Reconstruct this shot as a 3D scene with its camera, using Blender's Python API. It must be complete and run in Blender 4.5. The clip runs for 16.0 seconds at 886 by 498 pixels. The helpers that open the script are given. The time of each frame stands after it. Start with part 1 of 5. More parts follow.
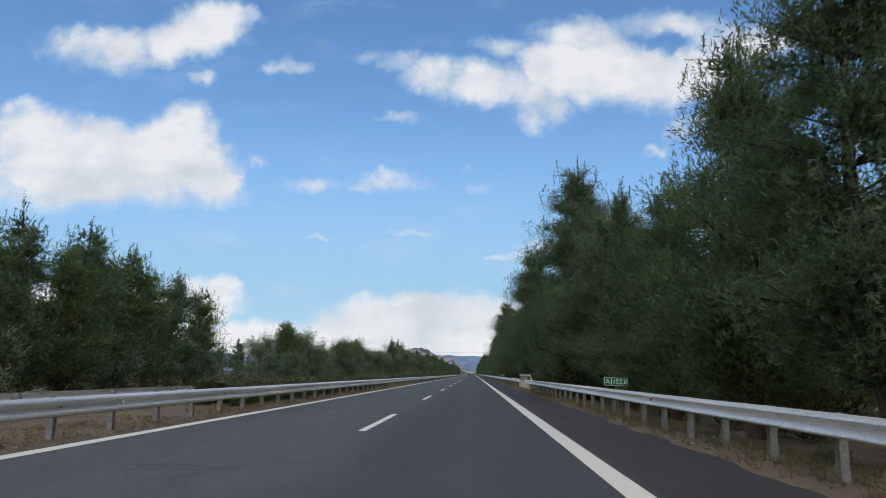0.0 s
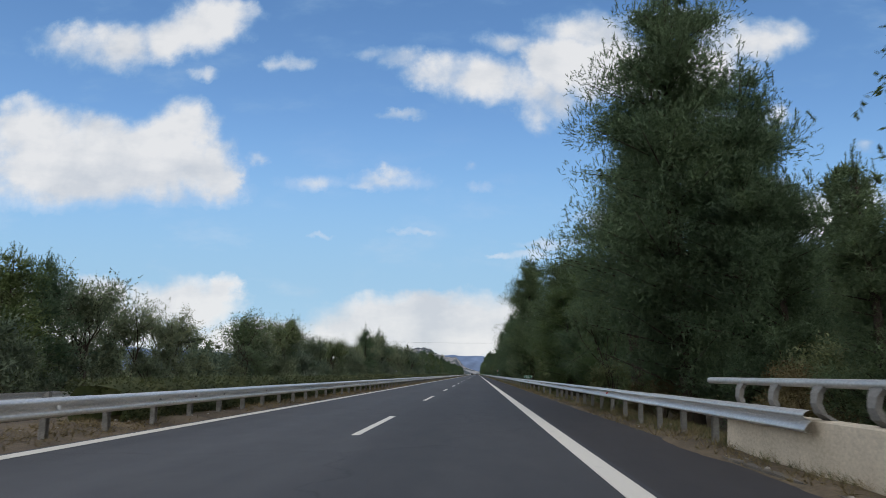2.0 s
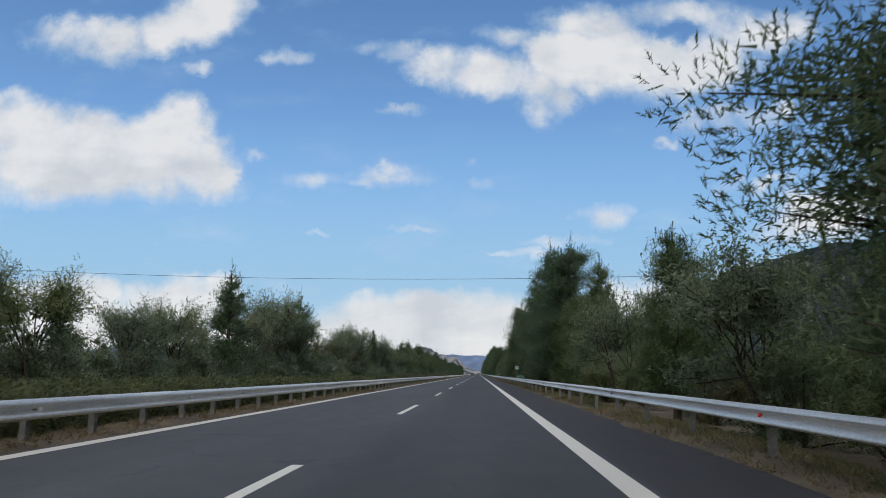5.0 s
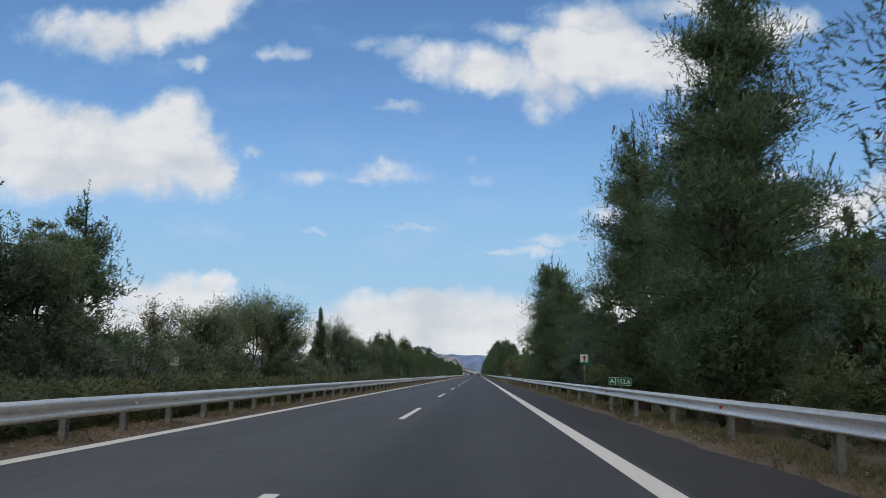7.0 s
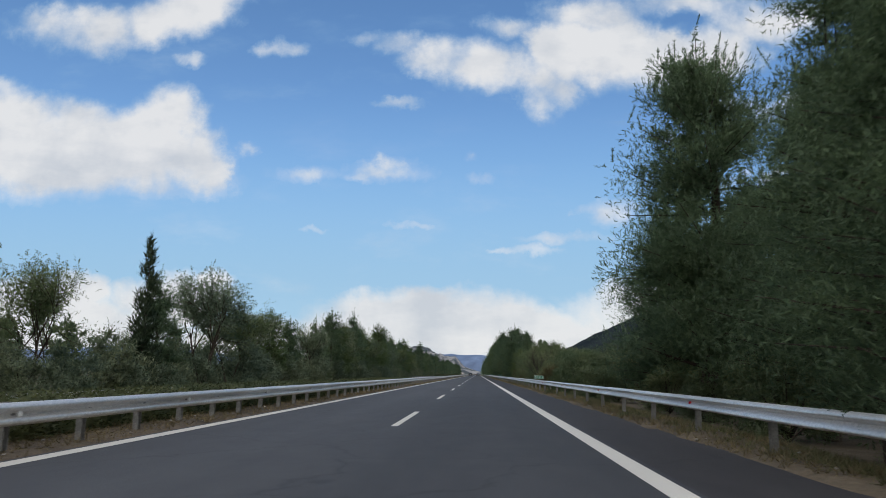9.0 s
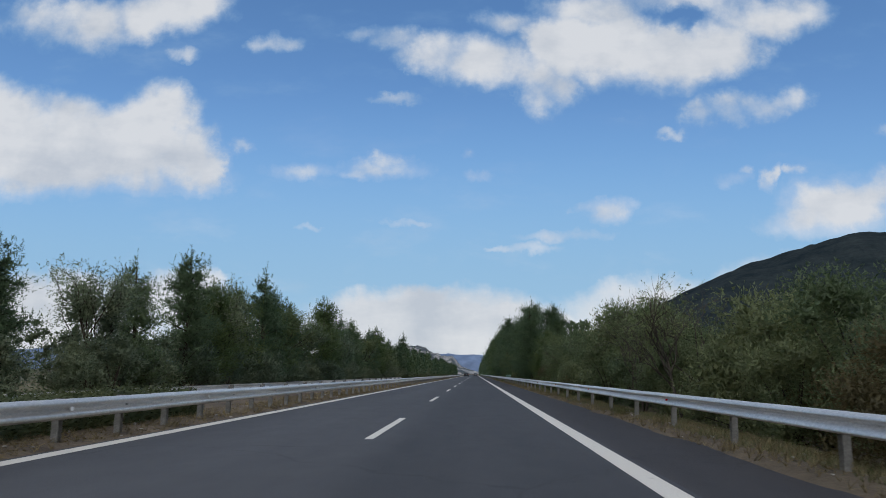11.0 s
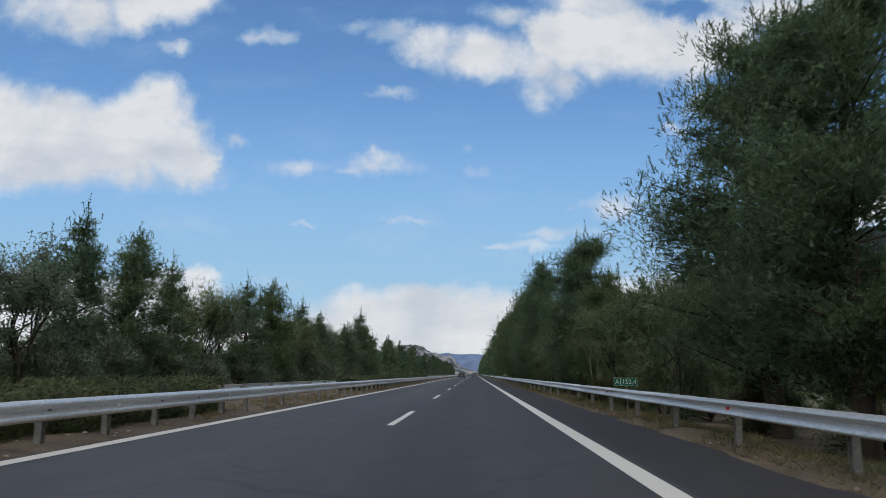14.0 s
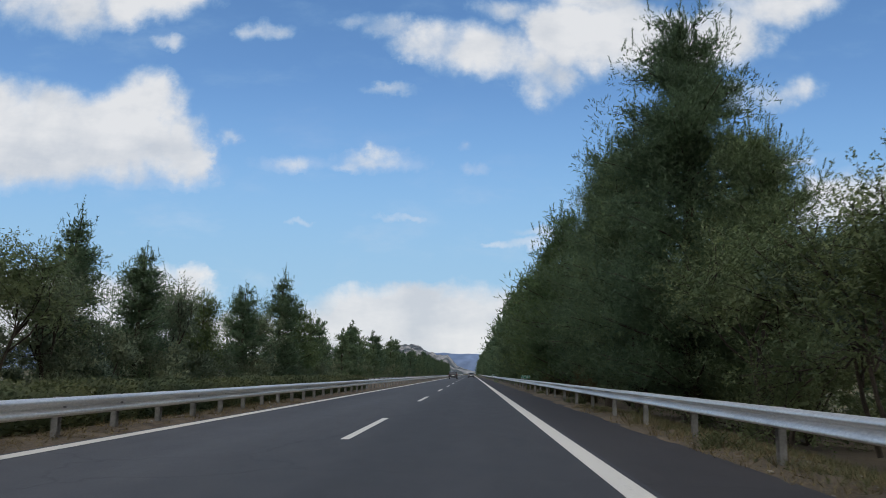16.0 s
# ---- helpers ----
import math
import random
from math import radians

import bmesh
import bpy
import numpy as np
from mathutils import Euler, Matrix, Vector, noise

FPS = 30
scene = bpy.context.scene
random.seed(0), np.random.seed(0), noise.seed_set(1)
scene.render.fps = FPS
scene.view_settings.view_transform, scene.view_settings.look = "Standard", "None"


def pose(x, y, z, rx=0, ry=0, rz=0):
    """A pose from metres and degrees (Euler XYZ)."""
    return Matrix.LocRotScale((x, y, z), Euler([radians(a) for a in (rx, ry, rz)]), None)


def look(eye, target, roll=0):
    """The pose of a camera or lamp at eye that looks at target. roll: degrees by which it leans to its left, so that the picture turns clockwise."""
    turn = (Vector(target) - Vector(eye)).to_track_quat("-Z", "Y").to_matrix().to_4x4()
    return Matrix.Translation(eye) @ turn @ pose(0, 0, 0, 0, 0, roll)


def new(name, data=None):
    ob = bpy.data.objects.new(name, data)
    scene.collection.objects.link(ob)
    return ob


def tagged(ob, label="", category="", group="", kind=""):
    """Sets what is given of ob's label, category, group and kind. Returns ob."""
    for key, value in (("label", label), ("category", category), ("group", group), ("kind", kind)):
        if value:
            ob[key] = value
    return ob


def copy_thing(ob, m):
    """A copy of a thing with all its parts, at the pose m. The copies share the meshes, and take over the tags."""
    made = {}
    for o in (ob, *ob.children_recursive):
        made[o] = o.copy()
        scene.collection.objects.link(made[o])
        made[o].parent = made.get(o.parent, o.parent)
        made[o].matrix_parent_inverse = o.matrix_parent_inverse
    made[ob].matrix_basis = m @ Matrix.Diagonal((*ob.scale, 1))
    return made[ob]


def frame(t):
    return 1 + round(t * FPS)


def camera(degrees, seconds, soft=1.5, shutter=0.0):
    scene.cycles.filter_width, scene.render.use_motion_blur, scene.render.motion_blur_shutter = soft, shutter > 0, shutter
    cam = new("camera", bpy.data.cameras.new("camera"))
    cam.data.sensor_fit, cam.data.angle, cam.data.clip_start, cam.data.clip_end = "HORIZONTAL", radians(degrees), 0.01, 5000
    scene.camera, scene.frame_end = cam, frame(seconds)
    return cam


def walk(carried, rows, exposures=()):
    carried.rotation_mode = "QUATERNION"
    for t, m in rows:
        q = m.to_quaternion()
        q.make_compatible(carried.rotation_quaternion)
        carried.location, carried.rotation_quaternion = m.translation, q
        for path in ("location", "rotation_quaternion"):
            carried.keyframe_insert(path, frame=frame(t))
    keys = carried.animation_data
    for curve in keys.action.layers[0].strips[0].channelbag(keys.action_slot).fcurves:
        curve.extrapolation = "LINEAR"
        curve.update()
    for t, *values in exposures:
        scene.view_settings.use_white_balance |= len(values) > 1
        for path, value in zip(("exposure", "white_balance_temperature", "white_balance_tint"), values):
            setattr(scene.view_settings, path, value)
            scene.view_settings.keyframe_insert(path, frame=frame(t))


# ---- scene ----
cam = camera(62.1, 16.0, soft=0.8, shutter=0.06)
EYE_Z, LEAN = 1.16, 1.0
SKY_STRENGTH, SUN_STRENGTH, CLOUD_LIGHT = 0.15, 2.4, 0.85
PATH = [  # seconds, x, y, pitch, yaw
    (0.0, 0.24, 0.00, 9.59, 2.54), (0.5, 0.27, 13.76, 9.59, 2.54), (1.0, 0.33, 27.52, 9.59, 2.69),
    (1.5, 0.33, 41.29, 9.59, 2.78), (2.0, 0.28, 55.05, 9.59, 2.82), (2.5, 0.35, 68.81, 9.59, 2.77),
    (3.0, 0.33, 82.57, 9.59, 2.75), (3.5, 0.30, 96.34, 9.59, 2.75), (4.0, 0.32, 110.10, 9.59, 2.81),
    (6.5, 0.03, 179.90, 9.58, 2.93), (7.0, -0.04, 194.02, 9.59, 2.87), (7.5, -0.08, 208.14, 9.59, 2.87),
    (8.0, -0.12, 222.26, 9.59, 2.87), (8.5, -0.14, 236.38, 9.59, 2.84), (9.0, -0.16, 250.50, 9.59, 2.84),
    (11.5, -0.12, 322.20, 9.59, 2.62), (12.0, -0.14, 336.62, 9.59, 2.75), (12.5, -0.16, 351.03, 9.59, 2.79),
    (13.0, -0.16, 365.45, 9.59, 2.83), (13.5, -0.16, 379.87, 9.59, 2.70), (14.0, -0.12, 394.28, 9.59, 2.57),
    (14.5, -0.05, 408.70, 9.59, 2.48), (15.0, 0.04, 423.10, 9.59, 2.44), (15.5, 0.13, 437.50, 9.59, 2.33),
    (16.0, 0.22, 451.90, 9.59, 2.39),
]
walk(cam, [(t, pose(x, y, EYE_Z, 90 + p, 0, w) @ pose(0, 0, 0, 0, 0, LEAN)) for t, x, y, p, w in PATH], exposures=[(0.0, 0.10, 6450, 10), (1.2, 0.10, 6500, 10), (2.2, 0.02, 6500, 10), (4.0, 0.0, 6500, 10), (9.0, 0.0, 6500, 10), (11.5, -0.18, 6250, 10), (12.5, -0.18, 6250, 10), (13.5, -0.12, 6300, 10), (14.5, 0.0, 6450, 10), (16.0, 0.0, 6450, 10)])

# ---- light ----
SUN_AZ, SUN_EL = 177.0, 48.0        # degrees clockwise from the road's direction, and above the horizon
world = bpy.data.worlds.new("sky")
scene.world = world
world.use_nodes = True
wn = world.node_tree.nodes
sky = wn.new("ShaderNodeTexSky")
sky.sky_type, sky.sun_disc = "NISHITA", False
sky.sun_elevation, sky.sun_rotation = radians(SUN_EL), radians(SUN_AZ)
sky.altitude, sky.air_density, sky.dust_density, sky.ozone_density = 200, 1.0, 0.5, 2.6
tint = wn.new("ShaderNodeHueSaturation")
tint.inputs["Saturation"].default_value = 1.15
world.node_tree.links.new(sky.outputs[0], tint.inputs["Color"])
world.node_tree.links.new(tint.outputs[0], wn["Background"].inputs[0])
wn["Background"].inputs[1].default_value = SKY_STRENGTH
sun_data = bpy.data.lights.new("sun", "SUN")
sun_data.energy, sun_data.angle, sun_data.color = SUN_STRENGTH, radians(14), (1.0, 0.95, 0.87)
sun = new("sun", sun_data)
az, el = radians(SUN_AZ), radians(SUN_EL)
sun.matrix_world = look((0, 0, 60), (-math.sin(az) * math.cos(el), -math.cos(az) * math.cos(el), 60 - math.sin(el)))

# ---- materials ----
def nodes_of(name):
    m = bpy.data.materials.new(name)
    m.use_nodes = True
    return m, m.node_tree.nodes, m.node_tree.links


def noise_node(n, l, scale, detail=4.0, stretch=None, coord="Object", rough=0.6):
    tex = n.new("ShaderNodeTexNoise")
    tex.inputs["Scale"].default_value, tex.inputs["Detail"].default_value = scale, detail
    tex.inputs["Roughness"].default_value = rough
    if coord == "World":
        out = n.new("ShaderNodeNewGeometry").outputs["Position"]
    else:
        out = n.new("ShaderNodeTexCoord").outputs[coord]
    if stretch:
        mp = n.new("ShaderNodeMapping")
        mp.inputs["Scale"].default_value = stretch
        l.new(out, mp.inputs[0])
        out = mp.outputs[0]
    l.new(out, tex.inputs["Vector"])
    return tex.outputs[0]


def ramp(n, l, fac, stops):
    r = n.new("ShaderNodeValToRGB")
    while len(r.color_ramp.elements) < len(stops):
        r.color_ramp.elements.new(0.5)
    for e, (p, c) in zip(r.color_ramp.elements, stops):
        e.position, e.color = p, (*c, 1)
    l.new(fac, r.inputs[0])
    return r.outputs[0]


def mix(n, l, fac, a, b, mode="MIX"):
    m = n.new("ShaderNodeMixRGB")
    m.blend_type = mode
    for sock, val in zip(m.inputs, (fac, a, b)):
        if hasattr(val, "is_linked"):
            l.new(val, sock)
        else:
            sock.default_value = val if isinstance(val, float) else (*val, 1)
    return m.outputs[0]


def bump(n, l, height, strength, dist, shader):
    b = n.new("ShaderNodeBump")
    b.inputs["Strength"].default_value, b.inputs["Distance"].default_value = strength, dist
    l.new(height, b.inputs["Height"])
    l.new(b.outputs[0], shader.inputs["Normal"])


def surface(name, dark, light, scale=3.0, fine=40.0, rough=0.8, metal=0.0, bumpy=0.3, dist=0.01, stretch=None, coord="Object", spread=(0.3, 0.7), spec=0.3):
    """A surface with variation at two scales and a fine relief."""
    m, n, l = nodes_of(name)
    s = n["Principled BSDF"]
    a = noise_node(n, l, scale, 5.0, stretch, coord)
    b = noise_node(n, l, fine, 3.0, None, coord)
    col = ramp(n, l, a, [(spread[0], dark), (spread[1], light)])
    grain = ramp(n, l, b, [(0.3, (0.78, 0.78, 0.78)), (0.7, (1.15, 1.15, 1.15))])
    l.new(mix(n, l, 1.0, col, grain, "MULTIPLY"), s.inputs["Base Color"])
    s.inputs["Roughness"].default_value, s.inputs["Metallic"].default_value = rough, metal
    s.inputs["Specular IOR Level"].default_value = spec
    bump(n, l, b, bumpy, dist, s)
    return m


def leaf(name, dark, light, glow=0.48, rough=0.6):
    """Foliage: a tone for each plant, each leaf and each bough, and some light let through."""
    m, n, l = nodes_of(name)
    n.remove(n["Principled BSDF"])
    one = n.new("ShaderNodeObjectInfo").outputs["Random"]
    each = n.new("ShaderNodeNewGeometry").outputs["Random Per Island"]
    big = noise_node(n, l, 0.55, 2.0)
    col = ramp(n, l, big, [(0.3, dark), (0.7, light)])
    col = mix(n, l, 1.0, col, ramp(n, l, each, [(0.0, (0.88, 0.89, 0.88)), (1.0, (1.13, 1.12, 1.1))]), "MULTIPLY")
    fine = noise_node(n, l, 5.0, 4.0)
    col = mix(n, l, 1.0, col, ramp(n, l, fine, [(0.3, (0.74, 0.76, 0.75)), (0.7, (1.22, 1.20, 1.16))]), "MULTIPLY")
    col = mix(n, l, 1.0, col, ramp(n, l, one, [(0.0, (0.8, 0.86, 0.85)), (1.0, (1.2, 1.1, 0.95))]), "MULTIPLY")
    d, t, mx = n.new("ShaderNodeBsdfDiffuse"), n.new("ShaderNodeBsdfTranslucent"), n.new("ShaderNodeMixShader")
    gl, mg = n.new("ShaderNodeBsdfGlossy"), n.new("ShaderNodeMixShader")
    gl.inputs["Roughness"].default_value = rough
    gl.inputs["Color"].default_value = (0.5, 0.55, 0.5, 1)
    l.new(col, d.inputs[0]), l.new(col, t.inputs[0])
    mx.inputs[0].default_value, mg.inputs[0].default_value = glow, 0.06
    l.new(d.outputs[0], mx.inputs[1]), l.new(t.outputs[0], mx.inputs[2])
    l.new(mx.outputs[0], mg.inputs[1]), l.new(gl.outputs[0], mg.inputs[2])
    l.new(mg.outputs[0], n["Material Output"].inputs[0])
    return m


def asphalt(name, dark, light):
    m, n, l = nodes_of(name)
    s = n["Principled BSDF"]
    big = noise_node(n, l, 0.35, 5.0, (1.0, 0.12, 1.0), "World")
    mid = noise_node(n, l, 2.2, 4.0, (1.0, 0.35, 1.0), "World")
    fine = noise_node(n, l, 90.0, 2.0, None, "World")
    col = ramp(n, l, big, [(0.3, dark), (0.72, light)])
    col = mix(n, l, 1.0, col, ramp(n, l, mid, [(0.25, (0.86, 0.86, 0.87)), (0.75, (1.12, 1.12, 1.1))]), "MULTIPLY")
    col = mix(n, l, 1.0, col, ramp(n, l, fine, [(0.3, (0.7, 0.7, 0.7)), (0.72, (1.3, 1.3, 1.28))]), "MULTIPLY")
    sx = n.new("ShaderNodeSeparateXYZ")
    l.new(n.new("ShaderNodeNewGeometry").outputs["Position"], sx.inputs[0])
    lane = n.new("ShaderNodeMapRange")                  # the asphalt is darker from the slow lane rightwards
    lane.interpolation_type = "SMOOTHSTEP"
    for k, val in zip(lane.inputs[1:5], (-2.6, -0.9, 0.0, 1.0)):
        k.default_value = val
    l.new(sx.outputs[0], lane.inputs[0])
    col = mix(n, l, lane.outputs[0], mix(n, l, 1.0, col, (1.09, 1.09, 1.09), "MULTIPLY"), mix(n, l, 1.0, col, (0.84, 0.84, 0.85), "MULTIPLY"))
    track = n.new("ShaderNodeMath")                     # wheel tracks, two to a lane
    track.operation = "SINE"
    turn = n.new("ShaderNodeMath")
    turn.operation = "MULTIPLY_ADD"
    turn.inputs[1].default_value, turn.inputs[2].default_value = 2 * math.pi / 1.9, 1.2
    l.new(sx.outputs[0], turn.inputs[0]), l.new(turn.outputs[0], track.inputs[0])
    col = mix(n, l, 1.0, col, ramp(n, l, track.outputs[0], [(0.0, (0.95, 0.95, 0.95)), (0.9, (1.03, 1.03, 1.03))]), "MULTIPLY")
    crack = n.new("ShaderNodeTexVoronoi")
    crack.feature = "DISTANCE_TO_EDGE"
    crack.inputs["Scale"].default_value = 0.16
    wob = n.new("ShaderNodeVectorMath")
    wob.operation = "MULTIPLY_ADD"
    nz = n.new("ShaderNodeTexNoise")
    nz.inputs["Scale"].default_value, nz.inputs["Detail"].default_value = 0.9, 5.0
    pos = n.new("ShaderNodeNewGeometry").outputs["Position"]
    l.new(pos, nz.inputs["Vector"])
    l.new(nz.outputs["Color"], wob.inputs[0])
    wob.inputs[1].default_value = (1.6, 1.6, 0.0)
    l.new(pos, wob.inputs[2]), l.new(wob.outputs[0], crack.inputs["Vector"])
    line = ramp(n, l, crack.outputs["Distance"], [(0.0, (0.70, 0.70, 0.70)), (0.005, (1.0, 1.0, 1.0))])
    col = mix(n, l, 1.0, col, line, "MULTIPLY")
    l.new(col, s.inputs["Base Color"])
    s.inputs["Roughness"].default_value, s.inputs["Specular IOR Level"].default_value = 0.82, 0.3
    bump(n, l, fine, 0.35, 0.006, s)
    return m


def paint(name, col, worn):
    m, n, l = nodes_of(name)
    s = n["Principled BSDF"]
    a = noise_node(n, l, 5.0, 6.0, (1.0, 0.5, 1.0), "World", 0.7)
    b = noise_node(n, l, 60.0, 2.0, None, "World")
    c = mix(n, l, ramp(n, l, a, [(0.60, (0, 0, 0)), (0.78, (0.75, 0.75, 0.75))]), col, worn)
    c = mix(n, l, 1.0, c, ramp(n, l, b, [(0.3, (0.88, 0.88, 0.88)), (0.7, (1.06, 1.06, 1.06))]), "MULTIPLY")
    l.new(c, s.inputs["Base Color"])
    s.inputs["Roughness"].default_value = 0.7
    bump(n, l, b, 0.2, 0.003, s)
    return m


def plain(name, col, rough=0.5, metal=0.0, spec=0.4):
    return surface(name, [c * 0.88 for c in col], [min(1, c * 1.08) for c in col], 2.5, 30.0, rough, metal, 0.08, 0.002, spec=spec)


M_ASPHALT = asphalt("asphalt", (0.052, 0.053, 0.058), (0.072, 0.072, 0.078))
M_SHOULDER = asphalt("shoulder_asphalt", (0.036, 0.033, 0.035), (0.054, 0.049, 0.049))
M_PAINT = paint("road_paint", (0.65, 0.615, 0.55), (0.28, 0.27, 0.25))
M_EARTH = surface("dry_earth", (0.062, 0.048, 0.035), (0.185, 0.142, 0.095), 0.8, 14.0, 0.95, 0, 0.8, 0.04, coord="World")
M_SOIL = surface("verge_soil", (0.078, 0.062, 0.042), (0.160, 0.122, 0.079), 0.6, 12.0, 0.95, 0, 0.8, 0.05, coord="World")
M_FIELD = surface("field", (0.05, 0.055, 0.022), (0.16, 0.13, 0.065), 0.01, 0.6, 0.95, 0, 0.5, 0.2, coord="World")
M_STEEL = surface("galvanised_steel", (0.56, 0.54, 0.505), (0.80, 0.775, 0.73), 0.9, 24.0, 0.46, 0.72, 0.06, 0.003, (1, 0.2, 1), "World", spec=0.4)
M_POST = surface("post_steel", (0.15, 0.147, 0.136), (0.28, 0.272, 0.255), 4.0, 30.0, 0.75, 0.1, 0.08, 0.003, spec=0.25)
M_CONCRETE = surface("concrete", (0.45, 0.39, 0.295), (0.62, 0.545, 0.425), 0.9, 25.0, 0.85, 0, 0.25, 0.006)
M_KERB = surface("dirty_concrete", (0.075, 0.066, 0.055), (0.20, 0.18, 0.15), 2.2, 30.0, 0.92, 0, 0.6, 0.01, coord="World")
M_STONE = surface("pale_stone", (0.22, 0.20, 0.17), (0.55, 0.52, 0.47), 3.0, 30.0, 0.9, 0, 0.5, 0.006, coord="World")
M_RED = plain("red_reflector", (0.65, 0.02, 0.02), 0.25, 0, 0.6)
M_WHITE = plain("white_reflector", (0.78, 0.78, 0.76), 0.4)
M_GREEN = plain("green_sign_sheet", (0.004, 0.155, 0.085), 0.5)
M_LETTER = plain("white_sheet", (0.74, 0.76, 0.72), 0.5)
M_SIGNBACK = plain("grey_sign_back", (0.42, 0.44, 0.45), 0.55, 0.2)
M_BARK = surface("bark", (0.030, 0.024, 0.018), (0.085, 0.066, 0.048), 3.0, 18.0, 0.95, 0, 0.9, 0.03, (1, 1, 0.25))
M_TWIG = surface("grey_twigs", (0.050, 0.043, 0.034), (0.105, 0.090, 0.070), 3.0, 18.0, 0.95, 0, 0.6, 0.02)
M_PALEBARK = surface("pale_bark", (0.12, 0.105, 0.085), (0.26, 0.235, 0.19), 3.0, 18.0, 0.9, 0, 0.6, 0.02, (1, 1, 0.3))
L_PINE = leaf("pine_needles", (0.092, 0.146, 0.086), (0.170, 0.244, 0.132))
L_PINE_B = leaf("pine_needles_pale", (0.084, 0.138, 0.058), (0.168, 0.226, 0.088))
L_CEDAR = leaf("cedar_needles", (0.098, 0.142, 0.118), (0.216, 0.266, 0.216))
L_CYPRESS = leaf("cypress_scales", (0.025, 0.046, 0.026), (0.055, 0.085, 0.040))
L_ACACIA = leaf("acacia_leaves", (0.092, 0.136, 0.066), (0.194, 0.240, 0.114), 0.45)
L_SHRUB = leaf("shrub_leaves", (0.110, 0.152, 0.080), (0.226, 0.264, 0.136), 0.48)
L_RUST = leaf("autumn_leaves", (0.080, 0.068, 0.032), (0.170, 0.136, 0.062), 0.40)
L_HEDGE = leaf("hedge_leaves", (0.052, 0.074, 0.034), (0.118, 0.134, 0.062), 0.45)
L_THICKET = leaf("thicket_leaves", (0.112, 0.156, 0.110), (0.222, 0.268, 0.172), 0.48)
L_GRASS = leaf("dry_grass", (0.160, 0.124, 0.066), (0.345, 0.262, 0.142), 0.45)
L_GRASSG = leaf("green_grass", (0.098, 0.112, 0.050), (0.200, 0.200, 0.092), 0.48)

# ---- geometry helpers ----
def mesh_of(name, verts, faces, mat, smooth=False, normals=None):
    me = bpy.data.meshes.new(name)
    me.from_pydata([tuple(v) for v in verts], [], [tuple(f) for f in faces])
    me.materials.append(mat)
    if normals is not None:
        me.polygons.foreach_set("use_smooth", [True] * len(me.polygons))
        me.normals_split_custom_set_from_vertices([tuple(q) for q in normals])
    if smooth:
        me.polygons.foreach_set("use_smooth", [True] * len(me.polygons))
    me.update()
    return me


def part_mesh(name, me, parent=None, label=""):
    ob = new(name, me)
    ob.parent = parent
    if label:
        tagged(ob, label)
    return ob


def part(name, bm, mat, parent=None, label=""):
    me = bpy.data.meshes.new(name)
    bm.to_mesh(me)
    bm.free()
    me.materials.append(mat)
    return part_mesh(name, me, parent, label)


def box(bm, x0, x1, y0, y1, z0, z1, bevel=0.0):
    r = bmesh.ops.create_cube(bm, size=1.0, matrix=Matrix.Translation(((x0 + x1) / 2, (y0 + y1) / 2, (z0 + z1) / 2)) @ Matrix.Diagonal((x1 - x0, y1 - y0, z1 - z0, 1)))
    if bevel:
        edges = list({e for v in r["verts"] for e in v.link_edges})
        bmesh.ops.bevel(bm, geom=edges, offset=bevel, segments=2, affect="EDGES")
    return bm


def tube(points, radii, sides=6):
    """Vertices and faces of a tapered tube along points."""
    vs, fs = [], []
    n = len(points)
    for i, (p, r) in enumerate(zip(points, radii)):
        d = (points[min(i + 1, n - 1)] - points[max(i - 1, 0)])
        d = d / (np.linalg.norm(d) + 1e-9)
        a = np.cross(d, (0.31, 0.9, 0.2))
        a /= np.linalg.norm(a) + 1e-9
        b = np.cross(d, a)
        for k in range(sides):
            w = 2 * math.pi * k / sides
            vs.append(p + r * (math.cos(w) * a + math.sin(w) * b))
    for i in range(n - 1):
        for k in range(sides):
            j = (k + 1) % sides
            fs.append((i * sides + k, i * sides + j, (i + 1) * sides + j, (i + 1) * sides + k))
    return vs, fs


class Tubes:
    def __init__(self):
        self.v, self.f = [], []

    def add(self, points, radii, sides=5):
        vs, fs = tube([np.array(p, float) for p in points], radii, sides)
        o = len(self.v)
        self.v += vs
        self.f += [tuple(i + o for i in q) for q in fs]


def unit(a):
    return a / (np.linalg.norm(a, axis=-1, keepdims=True) + 1e-9)


def facing(v, f, nrm):
    """Turns each face to the side to which its bough looks, so that a bough shades as one soft mass."""
    g = np.cross(v[f[:, 1]] - v[f[:, 0]], v[f[:, 2]] - v[f[:, 0]])
    flip = np.einsum("ij,ij->i", g, nrm[f[:, 0]]) < 0
    f = f.copy()
    f[flip] = f[flip][:, ::-1]
    return v, f, nrm


def blades(rng, centres, ways, count, length, width, spread, soft=None):
    """count pointed blades round each centre, leaning to its way."""
    c = np.repeat(centres, count, axis=0)
    w = np.repeat(unit(ways), count, axis=0)
    d = unit(w + spread * rng.normal(size=c.shape))
    ln = length * rng.uniform(0.6, 1.25, (len(c), 1))
    side = unit(np.cross(d, rng.normal(size=c.shape))) * width * rng.uniform(0.6, 1.2, (len(c), 1)) * 0.5
    b = c - d * ln * 0.15
    v = np.stack([b - side, b + side, b + d * ln], axis=1).reshape(-1, 3)
    base = np.repeat(unit(soft if soft is not None else ways), count, axis=0)
    n = unit(base + 0.12 * rng.normal(size=base.shape))
    return facing(v, np.arange(len(v)).reshape(-1, 3), np.repeat(n, 3, axis=0))


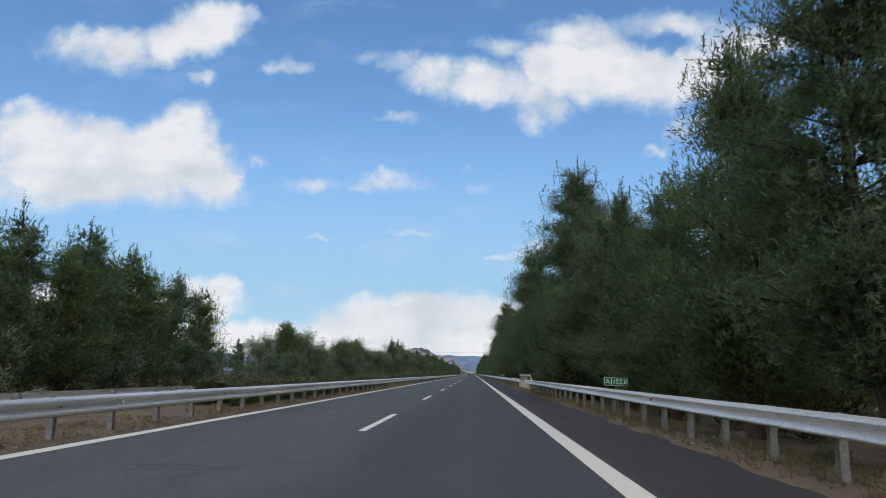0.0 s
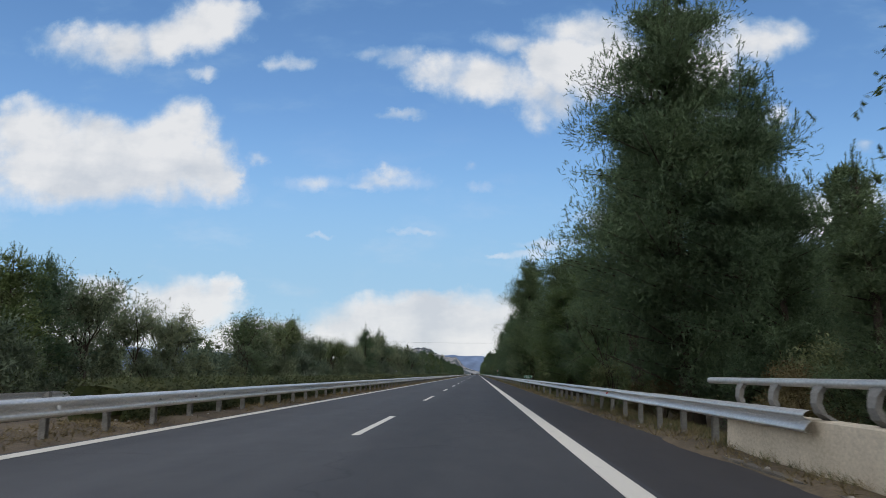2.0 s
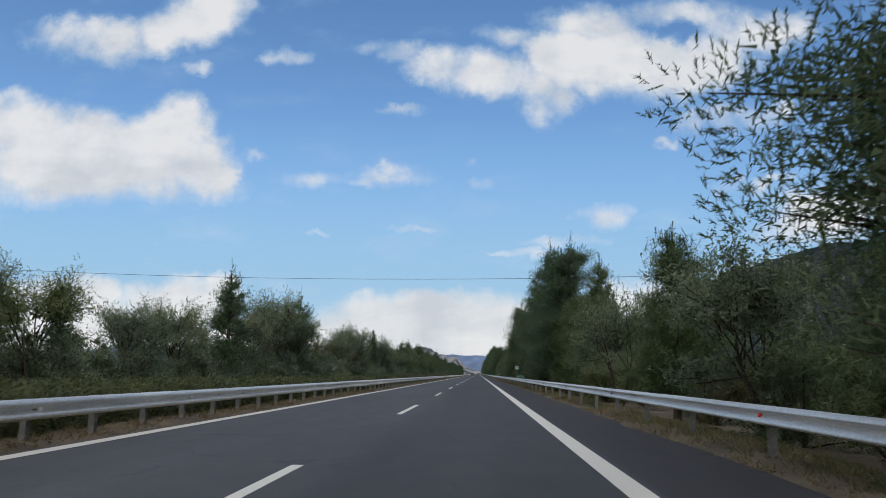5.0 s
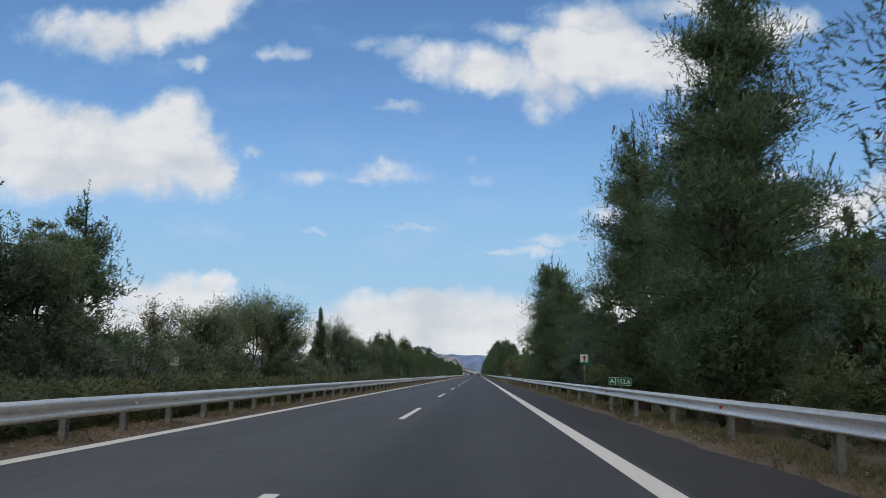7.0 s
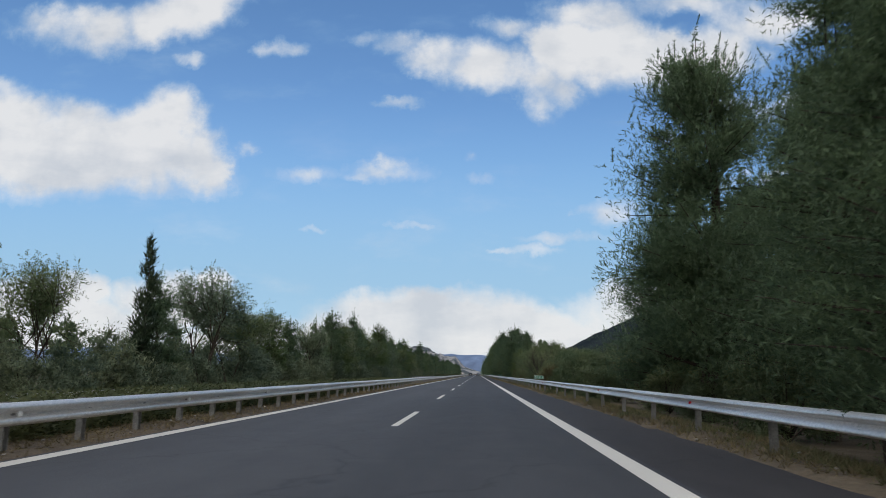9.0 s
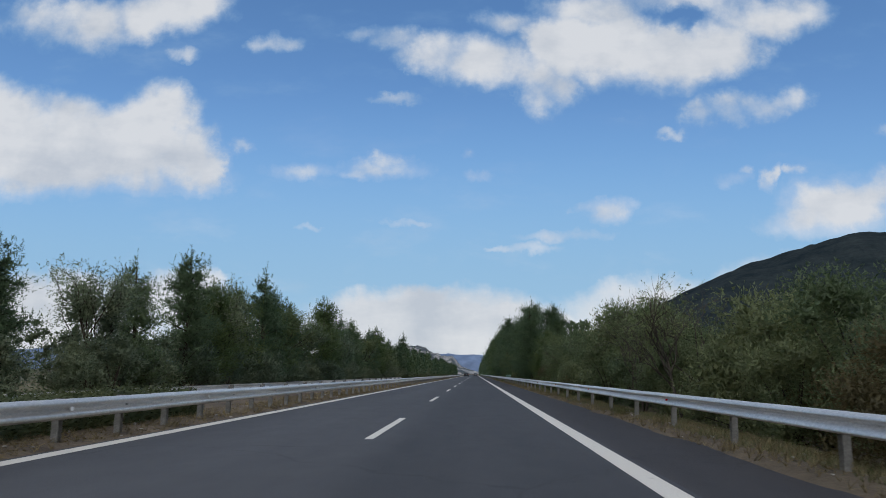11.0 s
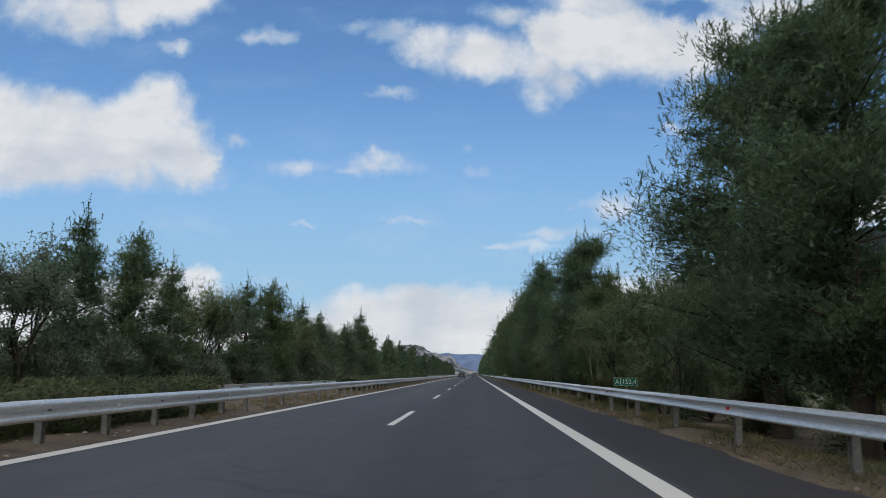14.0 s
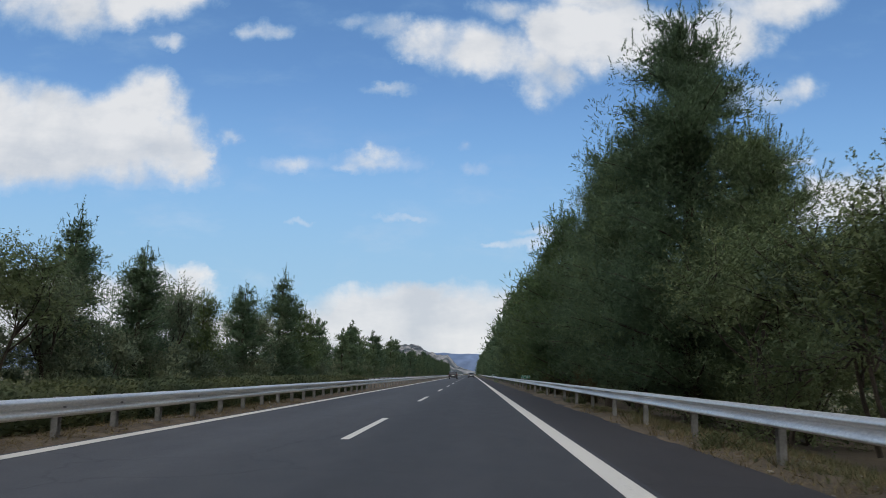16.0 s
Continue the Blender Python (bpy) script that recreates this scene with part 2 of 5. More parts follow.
def leaves(rng, centres, ways, count, length, width, spread, droop=0.0, soft=None):
    """count lozenge leaves round each centre."""
    c = np.repeat(centres, count, axis=0)
    w = np.repeat(unit(ways), count, axis=0)
    d = w + spread * rng.normal(size=c.shape)
    d[:, 2] -= droop
    d = unit(d)
    ln = length * rng.uniform(0.6, 1.25, (len(c), 1))
    nrm = rng.normal(size=c.shape) * 0.6
    nrm[:, 2] += 1
    side = unit(np.cross(d, nrm)) * width * rng.uniform(0.7, 1.2, (len(c), 1)) * 0.5
    m = c + d * ln * 0.45
    v = np.stack([c, m - side, c + d * ln, m + side], axis=1).reshape(-1, 3)
    k = np.arange(0, len(v), 4)[:, None]
    base = np.repeat(unit(soft if soft is not None else ways), count, axis=0)
    n = unit(base + 0.3 * rng.normal(size=base.shape))
    return facing(v, np.concatenate([k + np.array([[0, 1, 2]]), k + np.array([[0, 2, 3]])]), np.repeat(n, 4, axis=0))


ICO = bmesh.new()
bmesh.ops.create_icosphere(ICO, subdivisions=1, radius=1.0)
ICO_V = np.array([v.co[:] for v in ICO.verts])
ICO_F = np.array([[v.index for v in f.verts] for f in ICO.faces])
ICO.free()


def plumes(rng, roots, ways, soft, count, length, width):
    """Shoots set all round with needles: each one a short plume of count needles that points its way."""
    k = len(roots)
    axis = unit(unit(ways) + 0.35 * rng.normal(size=roots.shape))
    ln = length * rng.uniform(0.7, 1.6, (k, 1))
    s = np.tile(np.linspace(0.0, 1.0, count), k)[:, None]
    c = np.repeat(roots, count, 0) + np.repeat(axis * ln, count, 0) * s
    return blades(rng, c, np.repeat(axis, count, 0), 1, length, width, 0.5, np.repeat(soft, count, 0))


def boughs(rng, centres, radii, count, length, width, rise=0.6, spread=0.45, fine=True, stand=0.0, core=0.5, plume=0):
    """Foliage masses: small uneven hearts at centres, filled and grown over with pointed sprays."""
    cs, rs = np.asarray(centres, float), np.asarray(radii, float)
    m = 30 if fine else 18                              # thick sprays inside each bough
    cc, rr = np.repeat(cs, m, 0), np.repeat(rs, m, 0)
    d = unit(rng.normal(size=cc.shape) + np.array([0, 0, 0.25]))
    s0, e0 = cc - d * rr * 0.25, cc + d * rr * rng.uniform(0.4, 0.7, (len(cc), 1))
    w = unit(np.cross(d, rng.normal(size=d.shape))) * rr.mean(1, keepdims=True) * (0.080 if fine else 0.12) * core * 2
    v = np.stack([s0 - w, s0 + w, e0], axis=1).reshape(-1, 3)
    hearts = facing(v, np.arange(len(v)).reshape(-1, 3), np.repeat(unit(d / rr + 0.4 * rng.normal(size=d.shape) / rr.mean()), 3, axis=0))
    area = (rs[:, 0] * rs[:, 1] + rs[:, 0] * rs[:, 2] + rs[:, 1] * rs[:, 2])
    pick = rng.choice(len(cs), count, p=area / area.sum())
    d = unit(rng.normal(size=(count, 3)))
    far = rng.uniform((0.62 if plume else 0.35) ** 1.5, (1.0 + stand) ** 1.5, (count, 1)) ** (1 / 1.5)
    p = cs[pick] + d * rs[pick] * far
    n = unit(d / rs[pick])
    soft = n + np.array([0, 0, 0.15]) + 0.22 * rng.normal(size=n.shape)
    deep = (far[:, 0] < 0.62)
    up = np.array([0, 0, rise])
    if plume:
        return plumes(rng, p, n + up, soft, plume, length, width)
    fur = [blades(rng, p[~deep], n[~deep] + up, 1, length, width, spread, soft[~deep])]
    if deep.any():
        fur.append(blades(rng, p[deep], n[deep] + up, 1, length * (1.1 if fine else 1.2), width * (1.6 if fine else 1.8), spread, soft[deep]))
    return hearts, join(*fur)


def join(*sets):
    vs, fs, ns, o = [], [], [], 0
    for v, f, n in sets:
        vs.append(v)
        fs.append(np.asarray(f) + o)
        ns.append(n)
        o += len(v)
    return np.concatenate(vs), np.concatenate(fs), np.concatenate(ns)


# ---- plants ----
def plant(name, label, category, group, tubes, bark, crown, leafmat, crown_name="crown"):
    root = new(name)
    tagged(root, label, category, group)
    if tubes is not None:
        part_mesh("trunk", mesh_of("trunk", tubes.v, tubes.f, bark, True), root)
    if crown is not None:
        part_mesh(crown_name, mesh_of(crown_name, crown[0], crown[1], leafmat, False, crown[2]), root)
    return root


def pine(seed, h, r, base, taper, detail, leafmat, label, lean=0.0, tops=3, needle=(0.11, 0.019), fine=True, gap=0.92, name="pine_tree", plume=8, shoot=(0.2, 0.55)):
    """An Aleppo pine: a bent trunk, boughs in rough whorls, upright shoots along the top."""
    rng = np.random.default_rng(seed)
    tb = Tubes()
    bend = rng.normal(size=2) * 0.35
    zs = np.linspace(0, h * 0.96, 9)
    axis = np.array([[bend[0] * math.sin(z / h * 3.0) + lean * (z / h) ** 2, bend[1] * math.sin(z / h * 2.3), z] for z in zs])
    tb.add(axis, [0.022 * h * (1 - 0.93 * z / h) + 0.015 for z in zs], 7)

    def at(z):
        return np.array([np.interp(z, zs, axis[:, i]) for i in range(3)])

    cl, cr = [], []
    z = base + 0.3
    while z < h * 0.97:
        k = (z - base) / (h - base)
        reach = r * (1 - k) ** taper * (0.52 + 0.48 * min(1, k * 5 + 0.1)) + 0.12
        for b in range(8 if reach > 1.6 else 6 if reach > 0.9 else 3):
            a = rng.uniform(0, 2 * math.pi)
            ln = reach * rng.uniform(0.4, 0.95)
            p0 = at(z)
            tip = p0 + np.array([math.cos(a) * ln, math.sin(a) * ln, ln * rng.uniform(0.0, 0.4)])
            tb.add([p0 - np.array([0, 0, 0.2]), tip], [0.05 * (1 - k) + 0.015, 0.01], 3)
            size = (0.18 * reach + 0.32) * rng.uniform(0.7, 1.35)
            cl.append(tip)
            cr.append((size, size, size * rng.uniform(0.5, 0.78)))
            if reach > 1.5 and rng.random() < 0.7:
                cl.append(p0 + (tip - p0) * 0.45)
                cr.append((size * 1.1, size * 1.1, size * 0.8))
        z += gap * rng.uniform(0.6, 1.1) * (0.35 + 0.3 * reach / r + 0.2)
    for j in range(tops + 1):
        p = at(h * (0.95 if j == 0 else rng.uniform(0.7, 0.93)))
        if j:
            p = p + np.append(np.clip(rng.normal(size=2), -1, 1) * r * 0.13, 0)
        up = h * rng.uniform(0.05, 0.09)
        tb.add([p - np.array([0, 0, 0.6]), p + np.array([0, 0, up])], [0.03, 0.008], 3)
        for q in (0.2, 0.65, 1.0):
            cl.append(p + np.array([0, 0, up * q]))
            cr.append((0.34 - 0.2 * q, 0.34 - 0.2 * q, 0.42 - 0.12 * q))
    fur = boughs(rng, cl, cr, detail // plume, needle[0], needle[1], 0.75, 0.42, fine, 0.0, 0.42, plume)
    cl, cr = np.array(cl), np.array(cr)
    i = rng.choice(len(cl), detail // 2, p=cr[:, 0] ** 2 / (cr[:, 0] ** 2).sum())           # the close inside of the crown
    c = cl[i] + unit(rng.normal(size=(len(i), 3))) * cr[i] * rng.uniform(0.15, 0.86, (len(i), 1))
    stem = np.column_stack([np.interp(c[:, 2], zs, axis[:, 0]), np.interp(c[:, 2], zs, axis[:, 1]), c[:, 2] - 0.25])
    c = stem + (c - stem) * rng.uniform(0.62, 1.0, (len(i), 1))
    out = unit(c - stem)
    deep = rng.random(len(i)) < 0.34
    c[deep] = stem[deep] + (c[deep] - stem[deep]) * 0.8
    soft = unit((c - cl[i]) / cr[i]) + 0.35 * out + np.array([0, 0, 0.2]) + 0.2 * rng.normal(size=c.shape)
    way = out + np.array([0, 0, 0.4])
    fill = join(blades(rng, c[deep], way[deep], 1, needle[0] * 2.0, needle[1] * 4.6, 0.9, soft[deep]),
                blades(rng, c[~deep], way[~deep], 1, needle[0] * 1.7, needle[1] * 1.9, 0.7, soft[~deep]))
    sets = [fill, fur]
    tips = np.arange(len(cl))
    tips = tips[rng.random(len(tips)) < 0.45 + 0.55 * (cl[tips, 2] / h) ** 2]
    st = cl[tips] + np.column_stack([rng.normal(size=(len(tips), 2)) * 0.45, np.full(len(tips), 0.75)]) * cr[tips]
    ln = rng.uniform(shoot[0], shoot[1], len(st))
    lean_to = np.column_stack([rng.normal(size=(len(st), 2)) * 0.24, np.ones(len(st))])
    k = 8 if fine else 5
    at_c = np.repeat(st, k, 0) + np.repeat(unit(lean_to) * ln[:, None], k, 0) * np.tile(np.linspace(-0.2, 1.0, k), len(st))[:, None]
    sets.append(blades(rng, at_c, np.repeat(lean_to, k, 0), 9 if fine else 5, needle[0] * 1.15, needle[1] * 1.3, 0.75, np.repeat(lean_to, k, 0) * 0.6 + rng.normal(size=at_c.shape) * 0.4))
    return plant(name, label, "tree", "roadside trees", tb, M_BARK, join(*sets), leafmat)


def cypress(seed, h, r, detail):
    rng = np.random.default_rng(seed)
    tb = Tubes()
    tb.add([(0, 0, 0), (0, 0, h * 0.9)], [0.12, 0.02], 6)
    n = 46
    k = np.linspace(0.02, 1, n)
    a = rng.uniform(0, 2 * math.pi, n)
    rad = r * np.minimum(1, k * 5 + 0.4) * (1 - k) ** 0.62 * 0.5
    cl = np.column_stack([np.cos(a) * rad, np.sin(a) * rad, 0.4 + k * (h - 0.6)])
    cr = np.column_stack([rad * 0.8 + 0.16] * 2 + [rad * 0.9 + 0.32])
    return plant("cypress_tree", "dark green cypress with a narrow pointed crown", "tree", "roadside trees", tb, M_BARK,
                 join(*boughs(rng, cl, cr, detail, 0.36, 0.07, 1.2, 0.3)), L_CYPRESS)


def cedar(seed, h, r, detail):
    """A blue-green conifer with flat layered boughs that droop at the tips."""
    rng = np.random.default_rng(seed)
    tb = Tubes()
    tb.add([(0, 0, 0), (0, 0, h * 0.95)], [0.16, 0.02], 6)
    cl, cr = [], []
    z = 0.5
    while z < h * 0.98:
        k = z / h
        reach = r * (1 - k) ** 0.75 + 0.12
        for b in range(10 if reach > 0.8 else 5):
            a = rng.uniform(0, 2 * math.pi)
            ln = reach * rng.uniform(0.45, 0.9)
            tip = np.array([math.cos(a) * ln, math.sin(a) * ln, z - 0.15 * ln])
            tb.add([np.array([0, 0, z]), tip], [0.03, 0.008], 3)
            cl.append(tip)
            size = 0.2 * reach + 0.24
            cr.append((size, size, size * 0.6))
        z += 0.55
    return plant("cedar_tree", "blue-green cedar with layered drooping boughs", "tree", "roadside trees", tb, M_BARK,
                 join(*boughs(rng, cl, cr, detail, 0.34, 0.075, 0.0, 0.5)), L_CEDAR)


def broadleaf(seed, h, r, detail, leafmat, label, bare=0.0, name="acacia_tree", droop=0.25, low=0.25, length=0.26, width=0.11, depth=3, bark=None, girth=1.0, leaflets=0, inside=1.0):
    """Several thin stems that fork three times, leaves in sprays along the twigs."""
    rng = np.random.default_rng(seed)
    tb, tw = Tubes(), Tubes()
    spots, ways = [], []

    def grow(p, d, ln, rad, level):
        d = d / np.linalg.norm(d)
        mid = p + d * ln * 0.5 + rng.normal(size=3) * ln * 0.06
        q = p + d * ln + np.array([0, 0, 0.04 * ln])
        (tb if level < 2 else tw).add([p, mid, q], [rad, rad * 0.8, rad * 0.55], 5 if level == 0 else 3)
        if level >= 2:
            for s in np.linspace(0.2, 1.0, 4):
                spots.append(p + (q - p) * s)
                ways.append(d)
        if level < depth:
            for _ in range(3 if level else 4):
                nd = d + rng.normal(size=3) * (0.55 if level else 0.5) + np.array([0, 0, 0.15])
                s = rng.uniform(0.55, 1.0)
                grow(p + (q - p) * s, nd, ln * rng.uniform(0.55, 0.8), rad * 0.55, level + 1)

    for s in range(3):
        a = rng.uniform(0, 2 * math.pi)
        grow(np.array([0.15 * math.cos(a), 0.15 * math.sin(a), 0]), np.array([0.28 * math.cos(a) * r / 2.5, 0.28 * math.sin(a) * r / 2.5, 1.0]), h * 0.42, 0.07 * girth * h / 6, 0)
    spots, ways = np.array(spots), np.array(ways)
    big = spots[:, 2].max()
    grown = np.array(tb.v)
    k = h / big
    side = r / max(0.5, np.percentile(np.abs(spots[:, :2]), 95))
    tb.v = [v * np.array([side, side, k]) for v in grown]
    tw.v = [v * np.array([side, side, k]) for v in tw.v]
    spots = spots * np.array([side, side, k])
    crown = None
    if bare < 1:
        pick = rng.random(len(spots)) > bare
        sp, wy = spots[pick], ways[pick]
        per = max(2, int(detail / max(1, len(sp))))
        if leaflets:
            per = max(1, int(detail / leaflets / max(1, len(sp))))
        c = np.repeat(sp, per, 0) + rng.normal(size=(len(sp) * per, 3)) * 0.22
        make = blades if detail > 3000 else leaves
        more = () if make is blades else (droop,)
        fill = None
        if make is blades and inside:
            mid, k = np.array([0, 0, h * 0.55]), int(1900 * inside)
            cf = mid + (sp[rng.integers(0, len(sp), k)] - mid) * rng.uniform(0.5, 0.88, (k, 1)) + rng.normal(size=(k, 3)) * 0.15
            fill = blades(rng, cf, rng.normal(size=cf.shape), 1, 0.30, 0.12, 0.4, unit(cf - mid) + np.array([0, 0, 0.4]))
        soft = unit(c - np.array([0, 0, h * 0.45])) + np.array([0, 0, 0.4])
        way = np.repeat(wy, per, 0) + rng.normal(size=c.shape) * 0.8
        if leaflets:                                    # feathered sprays of small leaves
            stem = unit(way - np.array([0, 0, droop]))
            s = np.tile(np.linspace(0.1, 1.0, leaflets), len(c))[:, None]
            at_c = np.repeat(c, leaflets, 0) + np.repeat(stem, leaflets, 0) * s * 3.2 * length
            crown = leaves(rng, at_c, np.repeat(stem, leaflets, 0), 1, length, width, 0.9, 0.1, np.repeat(soft, leaflets, 0))
        else:
            crown = make(rng, c, way, 1, length, width, 0.4, *more, soft)
        if fill is not None:
            crown = join(crown, fill)
    bark = bark or (M_TWIG if bare else M_BARK)
    root = plant(name, label, "tree", "roadside trees", tb, bark, crown, leafmat)
    tagged(part_mesh("twig_mass", mesh_of("twig_mass", tw.v, tw.f, bark, True), root), kind="stuff")
    return root


def shrub(seed, h, r, detail, leafmat, label, name="shrub", length=0.15, width=0.055, count=26, fine=False):
    rng = np.random.default_rng(seed)
    tb = Tubes()
    a, q = rng.uniform(0, 2 * math.pi, count), rng.random(count) ** 0.5
    z = rng.uniform(0.10, 0.86, count)
    rad = r * 0.72 * q * np.sqrt(np.clip(1.06 - z ** 2, 0.05, 1))
    cl = np.column_stack([np.cos(a) * rad, np.sin(a) * rad, z * h])
    size = rng.uniform(0.2, 0.34, count) * (h + r) / 2 * math.sqrt(14 / count)
    cr = np.column_stack([size, size, size * 0.85])
    for i in range(0, count, 2):
        tb.add([(0, 0, 0), cl[i] * np.array([0.5, 0.5, 0.55]), cl[i]], [0.035, 0.022, 0.006], 3)
    return plant(name, label, "shrub", "roadside shrubs", tb, M_BARK, join(*boughs(rng, cl, cr, detail, length, width, 0.6, 0.6, fine, 0.25)), leafmat)


FIRST = set()


def put(proto, x, y, s=1.0, turn=0.0, tall=1.0, z=0.0):
    """Stands a plant at x, y: the first time the plant itself, then copies."""
    m = pose(x, y, z, 0, 0, turn) @ Matrix.Diagonal((s, s, s * tall, 1))
    if proto.name not in FIRST:
        FIRST.add(proto.name)
        proto.matrix_basis = m
        return proto
    ob = copy_thing(proto, m)
    ob.matrix_basis = m
    return ob

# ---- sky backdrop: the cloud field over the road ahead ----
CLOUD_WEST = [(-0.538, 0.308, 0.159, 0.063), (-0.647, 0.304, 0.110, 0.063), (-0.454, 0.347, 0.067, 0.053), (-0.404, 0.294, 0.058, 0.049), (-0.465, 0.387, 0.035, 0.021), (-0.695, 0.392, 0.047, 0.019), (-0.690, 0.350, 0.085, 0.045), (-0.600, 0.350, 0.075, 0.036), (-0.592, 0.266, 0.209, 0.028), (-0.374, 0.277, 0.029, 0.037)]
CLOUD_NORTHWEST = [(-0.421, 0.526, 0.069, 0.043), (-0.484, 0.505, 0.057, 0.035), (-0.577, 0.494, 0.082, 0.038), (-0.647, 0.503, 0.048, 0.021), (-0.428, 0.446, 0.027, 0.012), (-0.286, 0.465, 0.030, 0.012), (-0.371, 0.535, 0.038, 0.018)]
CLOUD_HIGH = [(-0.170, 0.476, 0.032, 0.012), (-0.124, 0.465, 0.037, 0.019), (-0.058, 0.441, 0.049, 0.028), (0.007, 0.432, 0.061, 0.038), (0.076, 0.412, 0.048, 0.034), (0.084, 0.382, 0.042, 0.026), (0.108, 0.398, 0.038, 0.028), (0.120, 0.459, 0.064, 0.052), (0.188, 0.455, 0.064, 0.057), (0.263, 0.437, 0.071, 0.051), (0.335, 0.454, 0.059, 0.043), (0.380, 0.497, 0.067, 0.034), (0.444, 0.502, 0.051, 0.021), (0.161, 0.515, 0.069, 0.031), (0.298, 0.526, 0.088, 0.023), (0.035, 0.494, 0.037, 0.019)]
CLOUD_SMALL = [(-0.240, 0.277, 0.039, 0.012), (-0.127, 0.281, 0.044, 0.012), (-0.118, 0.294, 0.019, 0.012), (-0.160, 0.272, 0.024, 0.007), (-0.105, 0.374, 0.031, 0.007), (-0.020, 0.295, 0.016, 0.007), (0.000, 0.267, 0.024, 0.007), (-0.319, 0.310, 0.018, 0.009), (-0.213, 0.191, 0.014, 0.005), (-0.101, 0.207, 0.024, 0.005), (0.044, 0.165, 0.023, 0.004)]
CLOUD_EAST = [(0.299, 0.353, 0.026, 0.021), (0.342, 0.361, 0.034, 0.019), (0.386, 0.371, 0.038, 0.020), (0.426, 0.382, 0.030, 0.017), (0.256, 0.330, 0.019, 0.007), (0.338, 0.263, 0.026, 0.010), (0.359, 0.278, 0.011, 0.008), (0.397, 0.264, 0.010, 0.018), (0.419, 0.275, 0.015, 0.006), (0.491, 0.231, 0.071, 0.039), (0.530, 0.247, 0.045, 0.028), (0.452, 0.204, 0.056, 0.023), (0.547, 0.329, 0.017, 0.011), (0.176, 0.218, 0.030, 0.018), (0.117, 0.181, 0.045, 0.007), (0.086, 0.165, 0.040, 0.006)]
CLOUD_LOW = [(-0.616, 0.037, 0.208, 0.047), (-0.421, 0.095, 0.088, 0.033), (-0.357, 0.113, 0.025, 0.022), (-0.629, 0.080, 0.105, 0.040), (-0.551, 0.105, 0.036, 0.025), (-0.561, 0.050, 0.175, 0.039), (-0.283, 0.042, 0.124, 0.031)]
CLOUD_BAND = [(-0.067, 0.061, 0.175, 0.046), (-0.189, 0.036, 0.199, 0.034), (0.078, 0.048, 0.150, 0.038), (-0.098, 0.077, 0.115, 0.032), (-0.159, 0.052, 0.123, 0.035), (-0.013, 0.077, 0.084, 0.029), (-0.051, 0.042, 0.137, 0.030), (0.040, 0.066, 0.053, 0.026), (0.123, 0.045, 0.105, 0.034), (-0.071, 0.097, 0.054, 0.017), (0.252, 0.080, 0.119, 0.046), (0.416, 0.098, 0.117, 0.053)]


